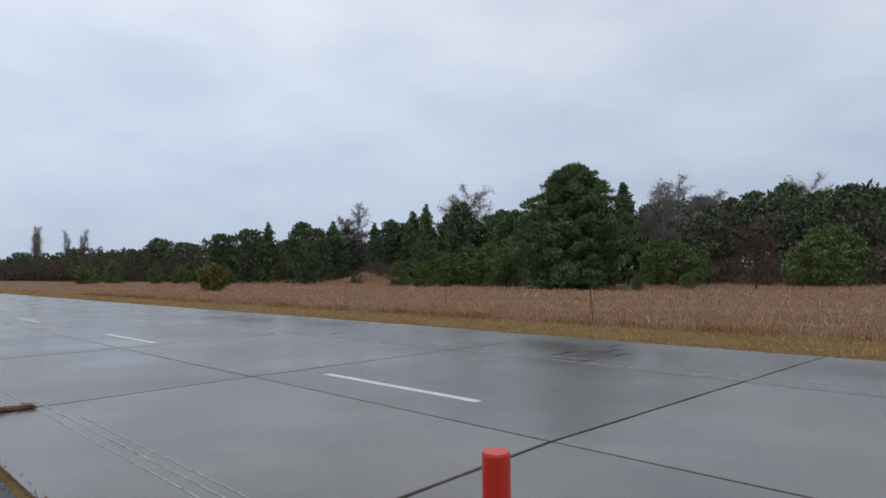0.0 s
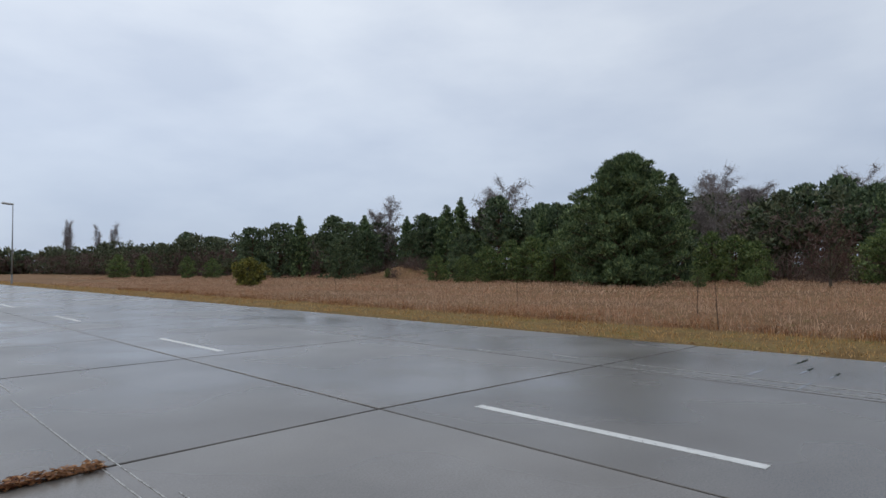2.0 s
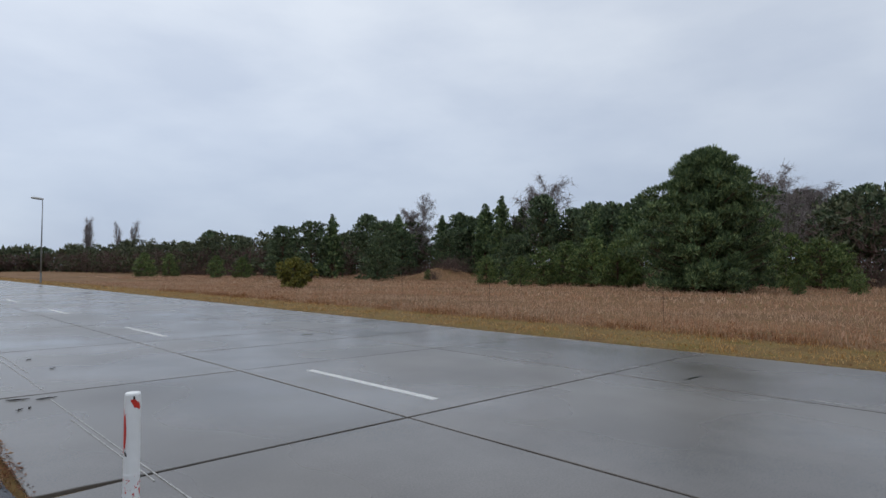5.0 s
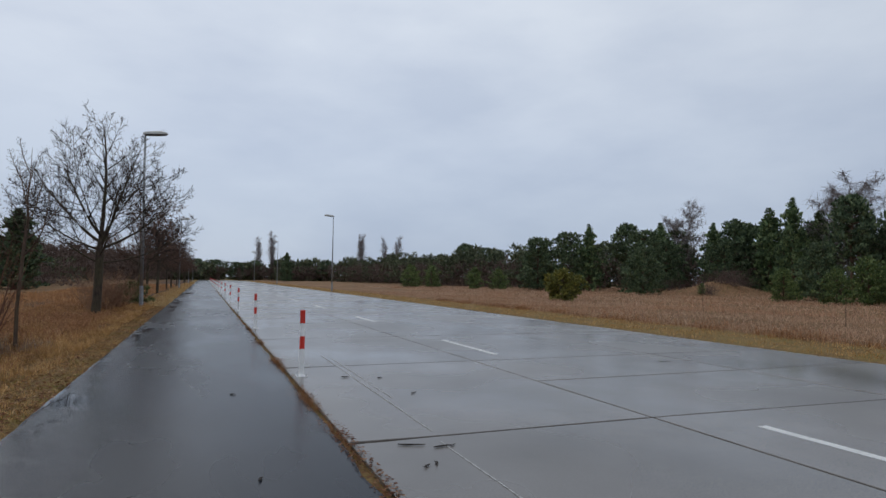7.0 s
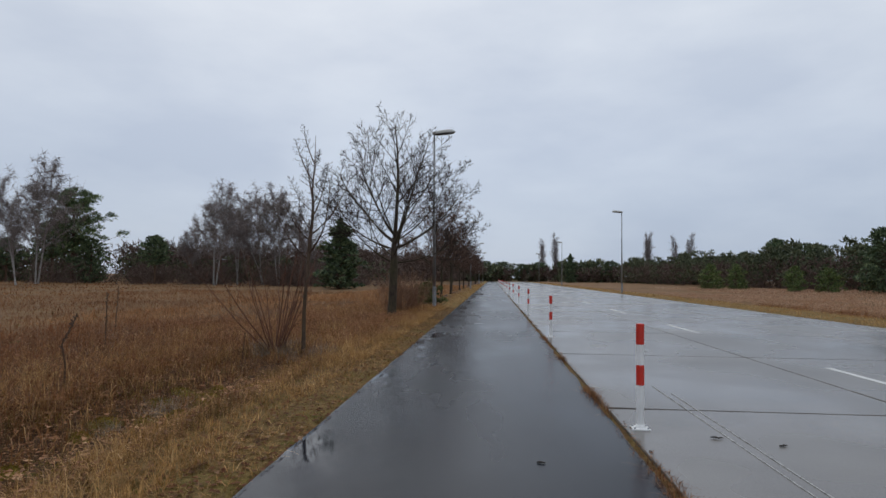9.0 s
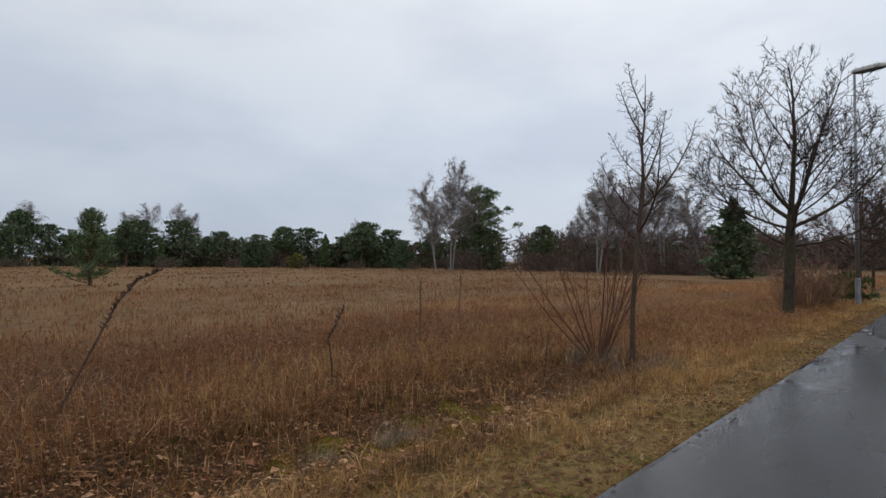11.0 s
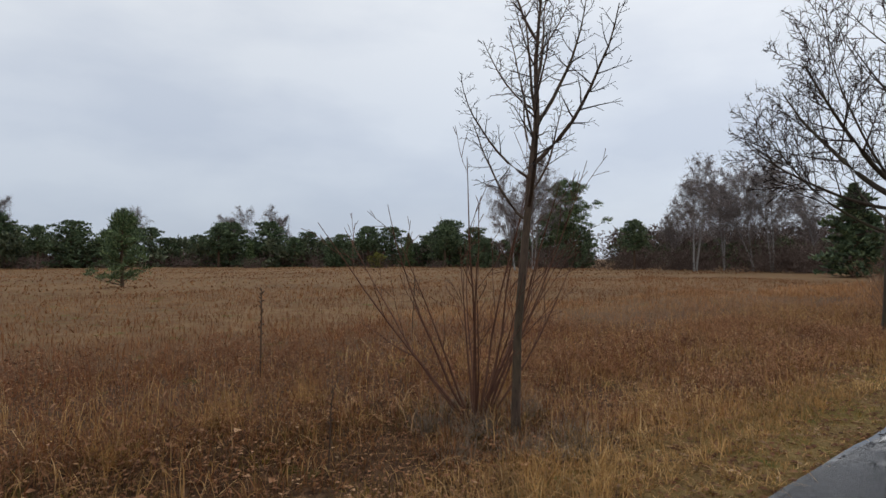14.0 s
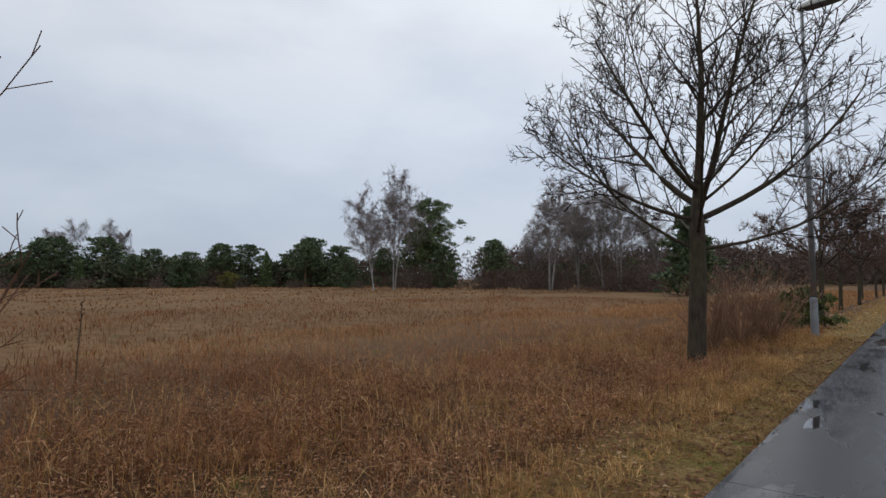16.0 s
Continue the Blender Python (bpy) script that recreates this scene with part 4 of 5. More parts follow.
woods("dark pine woods across the field", left_line, -24, [5.0, 5.2, 4.9, 5.2, 5.4, 4.5], [0.95, 0.95, 0.95, 0.9, 0.8, 0.7], 360, 30, 0.48, 3, 1.7)
brushwood("brown leafless brushwood along the field", left_line, -12, [1.4, 1.3, 1.5, 3.0, 6.6, 7.0], 12000, 0.9, 4)
far_line = [(-100, 190), (-10, 235), (10, 250), (45, 232), (60, 190)]
woods("far dark woods beyond the road's end", far_line, -20, [8.5, 7.0, 7.0, 8.5, 9.0], [0.9, 0.9, 0.9, 0.9, 0.9], 250, 16, 1.1, 5, 1.6)
brushwood("far brown brushwood beyond the road's end", far_line, -14, [5.0, 4.6, 4.6, 5.0, 5.5], 9000, 1.6, 8)
brushwood("far brown leafless woods along the field", [(-70, 118), (-24, 130), (-12, 175), (-10, 220)], -14, [7.4, 7.2, 7.0, 6.5], 13000, 1.0, 6)


# ---- dead stalks ----
def stalk(points, radius, seeds, label):
    base = new("weed_stalk")
    tagged(base, label, "dead plant", "dead stalks in the grass")
    stem = Shape()
    line = [Vector(p) for p in points]
    stem.tube(line, [radius * (1 - 0.6 * i / (len(line) - 1)) for i in range(len(line))], 6)
    part("stem", stem, M_STALK, base)
    head = Shape()
    for i in range(seeds):
        u = 0.45 + 0.55 * i / seeds
        at = u * (len(line) - 1)
        k = min(int(at), len(line) - 2)
        p = line[k].lerp(line[k + 1], at - k)
        d = Vector((rand(-1, 1), rand(-1, 1), rand(0.2, 1.2))).normalized()
        head.tube([p, p + d * rand(0.015, 0.03), p + d * rand(0.035, 0.055)], [radius * 0.5, radius * 0.75, radius * 0.2], 4)
    part("seed_head", head, M_STALK, base)
    return base


random.seed(9)
stalk([(0, 0, 0), (0.0, 0.19, 0.39), (0.05, 0.35, 0.75), (0.06, 0.5, 1.05), (0.08, 0.68, 1.27), (0.1, 0.90, 1.37)], 0.014, 60, "leaning dead stalk with a long seed head").matrix_basis = pose(-6.4, 17.6, -0.02)
stalk([(0, 0, 0), (0.02, -0.03, 0.35), (-0.02, -0.05, 0.62), (0.03, 0.05, 0.85), (0.05, 0.12, 0.98)], 0.014, 26, "crooked dead stalk in dry grass").matrix_basis = pose(-5.75, 20.2, -0.05)
straight = stalk([(0, 0, 0), (0.01, 0, 0.4), (0.0, 0.01, 0.8), (0.02, 0.0, 1.12)], 0.013, 18, "straight brown dead stalk in dry grass")
straight.matrix_basis = pose(-7.35, 23.4, 0)
for sx, sy, s in ((-4.5, 22.7, 0.62), (-9.6, 15.4, 0.9), (15.7, 6.1, 1.05), (15.72, 6.12, 0.6), (18.5, 7.8, 1.05), (20.5, 24.0, 1.0), (23.0, 33.0, 1.1), (19.0, 15.0, 0.9), (-9.8, 27.5, 1.0)):
    copy_thing(straight, pose(sx, sy, float(bump_at(sx, sy)) - 0.02, 4 * math.sin(sx), 4 * math.cos(sy), sx * 50) @ Matrix.Scale(s, 4))


# ---- grass, weeds, moss and leaves ----
def meadow(name, label, material, x, y, per_square, tall, wide, seed, lean=0.35, clump=0.5, keep=None):
    """Bent pointed blades over a rectangle; clump: how unevenly they stand."""
    rng = np.random.default_rng(seed)
    n = int((x[1] - x[0]) * (y[1] - y[0]) * per_square)
    px, py = rng.uniform(*x, n), rng.uniform(*y, n)
    dense = 0.5 + 0.5 * np.sin(px * 1.9 + 1.4 * np.sin(py * 0.9)) * np.sin(py * 1.6 + 1.7 * np.sin(px * 0.7 + seed))
    if x[0] > -15 and x[1] < 0:
        fine = np.sin(px * 6.1 + 1.9 * np.sin(py * 3.7)) * np.sin(py * 5.3 + 1.6 * np.sin(px * 4.3 + 2 * seed))
        broad = np.sin(px * 0.9 + 1.1 * np.sin(py * 0.6 + seed)) * np.sin(py * 0.75 + 1.3 * np.sin(px * 0.5))
        dense = np.clip(dense * 0.55 + 0.2 + 0.45 * fine + 0.25 * broad, 0, 1)
    alive = rng.uniform(0, 1, n) < 1 - clump + clump * dense
    if keep is not None:
        alive &= keep(px, py, rng)
    px, py, dense = px[alive], py[alive], dense[alive]
    n = len(px)
    h = rng.uniform(tall[0], tall[1], n) * (0.55 + 0.70 * dense)
    w = wide * rng.uniform(0.6, 1.4, n)
    around = rng.uniform(0, 6.283, n)
    bend = np.abs(rng.normal(0, lean, n))
    d = np.stack([np.cos(around), np.sin(around)], 1)
    face = around + rng.uniform(0.6, 2.5, n)
    s = np.stack([np.cos(face), np.sin(face)], 1) * w[:, None] / 2
    foot = np.stack([px, py], 1)
    z = bump_at(px, py) - 0.02
    middle, tip = foot + d * (bend * h * 0.28)[:, None], foot + d * (bend * h)[:, None]
    pts = np.empty((n, 5, 3))
    pts[:, 0, :2], pts[:, 1, :2] = foot - s, foot + s
    pts[:, 2, :2], pts[:, 3, :2] = middle - s * 0.75, middle + s * 0.75
    pts[:, 4, :2] = tip
    pts[:, 0, 2] = pts[:, 1, 2] = z
    pts[:, 2, 2] = pts[:, 3, 2] = z + h * 0.55
    pts[:, 4, 2] = z + h / np.sqrt(1 + 0.6 * bend * bend)
    first = np.arange(n)[:, None] * 5
    tris = np.concatenate([first + [0, 1, 3], first + [0, 3, 2], first + [2, 3, 4]], 1).reshape(-1, 3)
    return tagged(new(name, triangles(name, pts.reshape(-1, 3), tris, material)), label, "grass", kind="stuff")


def off_shrubs(px, py, rng):
    return np.hypot(px + 3.9, py - 24.1) > 0.12


meadow("field_grass", "dense dry tan and brown field grass", M_FIELD, (-12, -5.1), (11, 31), 200, (0.10, 0.32), 0.008, 1, 1.1, 0.7)
meadow("field_grass", "scattered taller dry grass stems", M_FIELD, (-14, -5.0), (10, 46), 20, (0.26, 0.50), 0.005, 31, 0.6, 0.6)
meadow("weeds", "withered reddish brown weeds and dry grass", M_WEED, (-9.0, -3.1), (11, 44), 380, (0.07, 0.27), 0.008, 2, 0.8, 0.85,
       lambda px, py, rng: off_shrubs(px, py, rng) & ((px < -5.0 + 0.25 * np.sin(py * 1.7)) | (py > 24.6 + 0.5 * np.sin(px * 3))) & ((py < 26) | (px > -6.6 + 0.8 * np.sin(py * 0.9))))
meadow("ditch_grass", "thin low dead grass in a shallow ditch", M_DITCH, (-5.3, -3.1), (11, 25), 1300, (0.04, 0.21), 0.0055, 33, 1.0, 0.8)
meadow("straw", "tangled pale straw beyond the ditch", M_STRAW, (-7.2, -4.9), (13, 27), 80, (0.22, 0.50), 0.0055, 34, 1.0, 0.9)
meadow("field_grass", "dense dry tan and brown field grass", M_FAR, (-28, -12), (0, 66), 42, (0.08, 0.26), 0.016, 3, 1.2, 0.35)
meadow("field_grass", "wide field of dry brownish grass", M_FAR, (-95, -28), (-30, 112), 4.4, (0.06, 0.18), 0.07, 4, 1.0, 0.3)
meadow("field_grass", "dry tan grass behind the roadside trees", M_TAN, (-12, -4.2), (46, 110), 40, (0.15, 0.42), 0.03, 5, 1.0)
meadow("field_grass", "pale pinkish brown field grass beyond the road", M_PALE, (15.3, 26), (-10, 76), 42, (0.10, 0.36), 0.019, 6, 1.3)
meadow("field_grass", "pale pinkish brown field grass before the woods", M_PALE, (26, 66), (-20, 120), 9, (0.15, 0.34), 0.05, 7, 0.9, 0.4)
meadow("weeds", "reddish withered weeds along the field's edge", M_WEED, (14.9, 15.9), (-10, 50), 190, (0.08, 0.30), 0.012, 17, 0.8, 1.0)
meadow("verge_grass", "short yellowish verge grass beside the path", M_VERGE, (-3.1, -2.05), (11, 43), 900, (0.02, 0.08), 0.009, 8, 1.6, 0.35)
meadow("verge_grass", "short yellowish verge grass along the far path", M_STRAW, (-4.0, -2.05), (43, 150), 60, (0.05, 0.13), 0.03, 9, 1.0)
meadow("verge_grass", "short yellowish verge grass across the road", M_STRAW, (12.28, 15.3), (-12, 55), 130, (0.03, 0.13), 0.016, 10, 1.0, 0.4)
meadow("verge_grass", "short yellowish verge grass far along the road", M_STRAW, (12.28, 15.3), (55, 200), 20, (0.05, 0.16), 0.05, 11, 1.0, 0.3)
meadow("straw", "pale straw tussocks along the verge", M_STRAW, (-3.7, -2.55), (11, 42), 1200, (0.07, 0.23), 0.006, 41, 1.4, 0.9)
meadow("straw", "short tangled straw on the verge", M_STRAW, (-2.9, -2.1), (12, 34), 650, (0.03, 0.10), 0.007, 45, 2.2, 0.8)
meadow("straw", "tall bent straw at the ditch's far side", M_STRAW, (-6.2, -4.5), (18.5, 24.0), 190, (0.14, 0.42), 0.006, 46, 1.5, 0.8, off_shrubs)
meadow("weeds", "low reddish weeds at the ditch's far side", M_WEED, (-5.6, -4.3), (16.0, 23.5), 420, (0.06, 0.24), 0.009, 47, 1.2, 0.8, off_shrubs)
meadow("straw", "heap of dead grass round the young tree", M_WEED, (-5.2, -3.4), (23.3, 25.1), 700, (0.08, 0.32), 0.007, 42, 1.6, 0.4, off_shrubs)
meadow("edge_tufts", "brown grass tufts in the path's crumbling edge", M_WEED, (0.84, 1.0), (-5, 34), 3200, (0.05, 0.13), 0.005, 18, 1.2, 0.9,
       lambda px, py, rng: np.sin(py * 1.9) + np.sin(py * 0.71 + 1.0) > 0.1)
meadow("edge_tufts", "brown grass tufts in a widened slab joint", M_WEED, (0.95, 1.75), (5.38, 5.56), 4200, (0.03, 0.11), 0.008, 19, 1.6, 0.3)
meadow("edge_tufts", "brown grass tufts in a widened slab joint", M_WEED, (0.95, 1.8), (14.97, 15.03), 2500, (0.008, 0.03), 0.006, 20, 1.2, 0.3)
meadow("edge_tufts", "clumps of brown grass where the path's edge has crumbled", M_WEED, (0.82, 1.10), (11.6, 16.2), 5200, (0.02, 0.11), 0.006, 38, 1.5, 0.9,
       lambda px, py, rng: np.abs(px - 0.94) < 0.07 + 0.07 * np.sin(py * 4.1) * np.sin(py * 1.7))
meadow("straw", "long pale bent straw among withered weeds", M_STRAW, (-8.0, -3.2), (24.5, 42), 60, (0.18, 0.42), 0.009, 35, 1.3, 0.8)
meadow("field_grass", "pale fine grass behind withered weeds", M_TAN, (-14, -6.0), (29, 48), 120, (0.09, 0.30), 0.009, 43, 1.1, 0.6)
meadow("field_grass", "short pale grass round the roadside tree", M_TAN, (-7.5, -3.1), (30, 47), 260, (0.04, 0.15), 0.009, 44, 1.4, 0.5)
meadow("straw", "tangled pale dead grass between verge and field", M_STRAW, (-6.0, -3.0), (22.8, 37), 240, (0.06, 0.24), 0.008, 36, 1.3, 0.8, off_shrubs)
meadow("straw", "coarse pale bent stems among withered weeds", M_STRAW, (-8.5, -3.2), (11.5, 42), 48, (0.10, 0.30), 0.0085, 37, 1.6, 0.95, off_shrubs)
meadow("weeds", "dark rotting weeds in the ditch", M_WEED, (-5.4, -3.2), (11, 24), 160, (0.06, 0.24), 0.012, 39, 1.2, 0.95)
meadow("moss", "yellow green moss patches in a shallow ditch", M_MOSS, (-5.0, -3.6), (15, 23), 1100, (0.03, 0.08), 0.014, 12, 0.9, 0.3,
       lambda px, py, rng: np.sin(px * 3.1 + 2 * np.sin(py * 1.3)) * np.sin(py * 2.3 + px) > 0.25)


def moss_cushion(x, y, size, seed):
    """A low uneven cushion of moss."""
    s = Shape()
    rings, n = 6, 18
    for k in range(rings):
        r = 1 - k / rings
        for i in range(n):
            a = 2 * math.pi * i / n
            rim = 1 + 0.75 * noise.noise((math.cos(a) * 1.4, math.sin(a) * 1.4, seed * 5.1))
            z = -0.05 + 0.09 * math.sqrt(1 - r * r) + 0.035 * noise.noise((r * 4 * math.cos(a), r * 4 * math.sin(a), seed))
            s.v.append(Vector((size * r * rim * math.cos(a), size * 0.8 * r * rim * math.sin(a), z)))
    s.v.append(Vector((0, 0, 0.055)))
    for k in range(rings - 1):
        for i in range(n):
            j = (i + 1) % n
            s.f.append((k * n + i, k * n + j, (k + 1) * n + j, (k + 1) * n + i))
    for i in range(n):
        s.f.append(((rings - 1) * n + i, (rings - 1) * n + (i + 1) % n, rings * n))
    base = tagged(part("moss_cushion", s, M_CUSHION, smooth=True), "yellow green moss cushion in a shallow ditch", "moss", "moss in the ditch")
    top = np.random.default_rng(seed)
    pts, tris = slivers([p for p in s.v if p.z > 0], 700, 0.034, 0.006, 1.2, top)
    tagged(part("moss_fuzz", triangles("moss_fuzz", pts, tris, M_MOSS), None, base), kind="stuff")
    base.matrix_basis = pose(x, y, float(bump_at(x, y)) + 0.02, 0, 0, seed * 40)


for i, (x, y, size) in enumerate(((-4.46, 20.15, 0.22), (-4.04, 20.6, 0.24), (-4.1, 19.25, 0.18), (-4.18, 21.15, 0.2), (-3.85, 20.0, 0.2), (-3.83, 19.45, 0.16), (-4.5, 19.1, 0.24), (-4.4, 18.6, 0.17), (-4.55, 20.8, 0.2), (-4.3, 17.6, 0.18))):
    moss_cushion(x, y, size, i)


def tussock(x, y, height, count, material, label, seed):
    rng = np.random.default_rng(seed)
    foot = [(rng.normal() * 0.10, rng.normal() * 0.10, -0.01) for i in range(60)]
    low, more = slivers(foot, count, height * 0.55, 0.005, 0.9, rng)
    high, rest = slivers(foot, count // 5, height, 0.004, 2.2, rng)
    pts, tris = np.concatenate([low, high]), np.concatenate([more, rest + len(low)])
    ob = tagged(new("grass_tussock", triangles("grass_tussock", pts, tris, material)), label, "grass tussock", "tussocks beside the path")
    ob.matrix_basis = pose(x, y, float(bump_at(x, y)))


for i, (x, y, height) in enumerate(((-4.02, 19.5, 0.30), (-4.35, 18.9, 0.15))):
    tussock(x, y, height, 900, M_TUSSOCK, "grey dead tussock of grass in a ditch", i)
for i, (x, y, height) in enumerate(((-5.6, 22.3, 0.5), (-5.9, 23.3, 0.45), (-4.9, 25.0, 0.4), (-3.7, 25.6, 0.32), (-4.1, 26.4, 0.35), (-3.5, 23.6, 0.25), (-5.3, 21.4, 0.4), (-6.4, 20.6, 0.45), (-3.3, 22.0, 0.22), (-3.4, 19.4, 0.24), (-3.3, 17.6, 0.22), (-5.4, 16.4, 0.4), (-6.0, 18.6, 0.4))):
    tussock(x, y, height, 260, M_STRAW, "pale straw tussock of dead grass", 10 + i)


for i, (x, y, height) in enumerate(((-4.15, 23.95, 0.26), (-3.62, 23.9, 0.24), (-4.55, 23.75, 0.28), (-3.95, 23.6, 0.22), (-4.8, 24.3, 0.26), (-3.6, 24.5, 0.24), (-4.3, 24.6, 0.28), (-3.4, 24.2, 0.2))):
    tussock(x, y, height, 420, M_TUSSOCK, "greyish heap of dead grass round a young tree", 40 + i)


def leaves(name, label, count, x, y, size, seed, base=0.012, lift=0.0, material=None):
    """Curled fallen leaves that lie on the ground."""
    rng = np.random.default_rng(seed)
    px, py = rng.uniform(*x, count), rng.uniform(*y, count)
    a, s = rng.uniform(0, 6.283, count), size * rng.uniform(0.6, 1.4, count)
    z = np.maximum(bump_at(px, py), np.where((px > -2.07) & (px < 12.2), 0.0, -1.0)) + base + lift * rng.uniform(0, 1, count) ** 1.4
    pts = np.empty((count, 4, 3))
    for k, (l, w, up) in enumerate(((-0.5, 0, 0.0), (0, -0.34, 0.25), (0.5, 0, 0.1), (0, 0.34, 0.22))):
        pts[:, k, 0] = px + s * (l * np.cos(a) - w * np.sin(a))
        pts[:, k, 1] = py + s * (l * np.sin(a) + w * np.cos(a))
        pts[:, k, 2] = z + s * up * rng.uniform(0.3, 1.2, count)
    first = np.arange(count)[:, None] * 4
    tris = np.concatenate([first + [0, 1, 2], first + [0, 2, 3]], 1).reshape(-1, 3)
    return tagged(new(name, triangles(name, pts.reshape(-1, 3), tris, material or M_LEAF)), label, "leaves", kind="stuff")


def weed_plants(label, count, x, y, tall, seed, material):
    """Upright dead stems with small curled leaves along them, in patches."""
    rng = np.random.default_rng(seed)
    px, py = rng.uniform(*x, count), rng.uniform(*y, count)
    patch = np.sin(px * 1.3 + 1.5 * np.sin(py * 0.8)) * np.sin(py * 1.1 + 1.2 * np.sin(px * 0.9 + seed)) + 0.5 * np.sin(px * 4.3 + py * 1.7) * np.sin(py * 3.9 - px)
    alive = patch + rng.normal(0, 0.3, count) > -0.1
    px, py = px[alive], py[alive]
    n = len(px)
    h = rng.uniform(*tall, n)
    foot = np.stack([px, py, bump_at(px, py) - 0.02], 1)
    lean = np.concatenate([rng.normal(0, 0.22, (n, 2)), np.ones((n, 1))], 1) * h[:, None]
    turn = rng.uniform(0, 6.283, n)
    side = np.stack([np.cos(turn), np.sin(turn), np.zeros(n)], 1) * 0.0028
    sets = [np.stack([foot - side, foot + side, foot + lean], 1)]
    for k in range(9):
        u = 0.25 + 0.75 * (k + rng.uniform(0, 1, (n, 1))) / 9
        at = foot + lean * u
        d = rng.normal(size=(n, 3)) * np.array([0.7, 0.7, 0.8]) + np.array([0, 0, -0.25])
        d /= np.linalg.norm(d, axis=1, keepdims=True)
        across = np.cross(d, rng.normal(size=(n, 3)))
        across /= np.linalg.norm(across, axis=1, keepdims=True)
        long = rng.uniform(0.025, 0.075, (n, 1))
        sets.append(np.stack([at, at + d * long * 0.6 + across * long * 0.2, at + d * long - np.array([0, 0, 0.012])], 1))
    pts = np.concatenate(sets).reshape(-1, 3)
    return tagged(new("weed_plants", triangles("weed_plants", pts, np.arange(len(pts)).reshape(-1, 3), material)), label, "weeds", kind="stuff")


weed_plants("leafy russet weeds along the far field's edge", 3000, (14.5, 17.2), (-8, 46), (0.16, 0.42), 63, M_RUSSET)
weed_plants("upright withered reddish weeds with curled leaves", 5200, (-9.8, -4.9), (12.5, 31), (0.18, 0.46), 61, M_LEAFLET)
weed_plants("upright withered reddish weeds with curled leaves", 5200, (-7.0, -3.4), (25.3, 35), (0.12, 0.32), 62, M_RUSSET)
leaves("withered_leaves", "curled withered leaves on dead weeds", 17000, (-9.5, -4.6), (12, 29), 0.028, 25, 0.02, 0.30, M_WEED)
leaves("withered_leaves", "pinkish withered leaves on dead weeds", 9000, (-8.5, -4.9), (14, 27), 0.030, 26, 0.05, 0.28, M_LEAFLET)
leaves("withered_leaves", "pinkish withered leaves on dead weeds", 20000, (-9.0, -3.3), (27, 42), 0.032, 28, 0.03, 0.26, M_LEAFLET)
leaves("ditch_leaves", "small dead leaves matted in the ditch", 9000, (-5.3, -3.1), (11, 25), 0.03, 29, 0.015, 0.06, M_LEAFLET)
leaves("fallen_leaves", "brown fallen leaves in the ditch beside the path", 13000, (-5.6, -3.0), (11, 36), 0.042, 21)
leaves("withered_leaves", "russet withered leaves between weeds and verge", 9000, (-5.6, -2.9), (25, 35), 0.034, 71, 0.02, 0.10, M_RUSSET)
leaves("withered_leaves", "russet withered leaves over the ditch", 7000, (-5.8, -3.2), (13, 24), 0.034, 72, 0.02, 0.12, M_RUSSET)
leaves("fallen_leaves", "large curled brown leaves in the ditch", 520, (-5.4, -3.2), (13, 22.5), 0.085, 74, 0.02, 0.08, M_RUSSET)
leaves("fallen_leaves", "brown fallen leaves under the roadside tree", 2600, (-6.5, -2.6), (30, 40), 0.08, 22)
leaves("fallen_leaves", "scattered brown leaves on the verge", 6500, (-3.0, -2.05), (11, 42), 0.05, 27)
leaves("edge_litter", "dark leaf litter along the path's crumbling edge", 2400, (0.84, 1.03), (-6, 40), 0.028, 23, 0.003)
leaves("edge_litter", "clumps of dead leaves where the path has crumbled", 420, (0.86, 1.05), (11.4, 15.6), 0.036, 30, 0.004, 0.02)
leaves("edge_litter", "heap of dead leaves and straw in a widened joint", 520, (0.95, 1.75), (5.37, 5.56), 0.05, 73, 0.004, 0.05, M_WEED)
leaves("edge_litter", "leaf litter along the road's far edge", 900, (12.05, 12.5), (-10, 40), 0.06, 24, 0.006)


# ---- far end of the path ----
def far_house():
    base = new("house")
    tagged(base, "low brown house with a tiled roof at the path's far end", "house")
    wall = Shape()
    wall.box((-5, -4, -0.1), (5, 4, 2.9))
    part("wall", wall, plain("brown_render", (0.10, 0.065, 0.05), (0.16, 0.105, 0.08)), base)
    roof = Shape()
    roof.v = [Vector(p) for p in ((-5.4, -4.5, 2.8), (5.4, -4.5, 2.8), (5.4, 4.5, 2.8), (-5.4, 4.5, 2.8), (-5.4, 0, 5.0), (5.4, 0, 5.0))]
    roof.f = [(0, 1, 5, 4), (2, 3, 4, 5), (0, 4, 3), (1, 2, 5), (3, 2, 1, 0)]
    part("roof", roof, plain("roof_tiles", (0.10, 0.075, 0.06), (0.17, 0.12, 0.09), 0.8, 0, 3), base)
    for wx in (-3, 0, 3):
        window = Shape()
        window.box((wx - 0.5, -4.06, 1.0), (wx + 0.5, -3.98, 2.2))
        part("window", window, M_LAMP_GLASS, base)
    return base


far_house().matrix_basis = pose(1.0, 300, 0)


# ---- road slabs, path sections and markings ----
road = tagged(new("road"), "wide wet concrete slab road with dark joints", "road", kind="structure")
random.seed(4)
joint_ys = [-40.0, -35.0, -30.0, -25.0, -20.0, -15.0, -10.2, -5.0, 0.2, 5.46, 10.8]
joint_ys += [15.0 + 5.0 * i for i in range(44)]
skew = {0.2: -0.08, 5.46: -0.045, 15.0: -0.03}
columns = [(0.96, 4.5), (4.5, 8.68), (8.68, 12.16)]


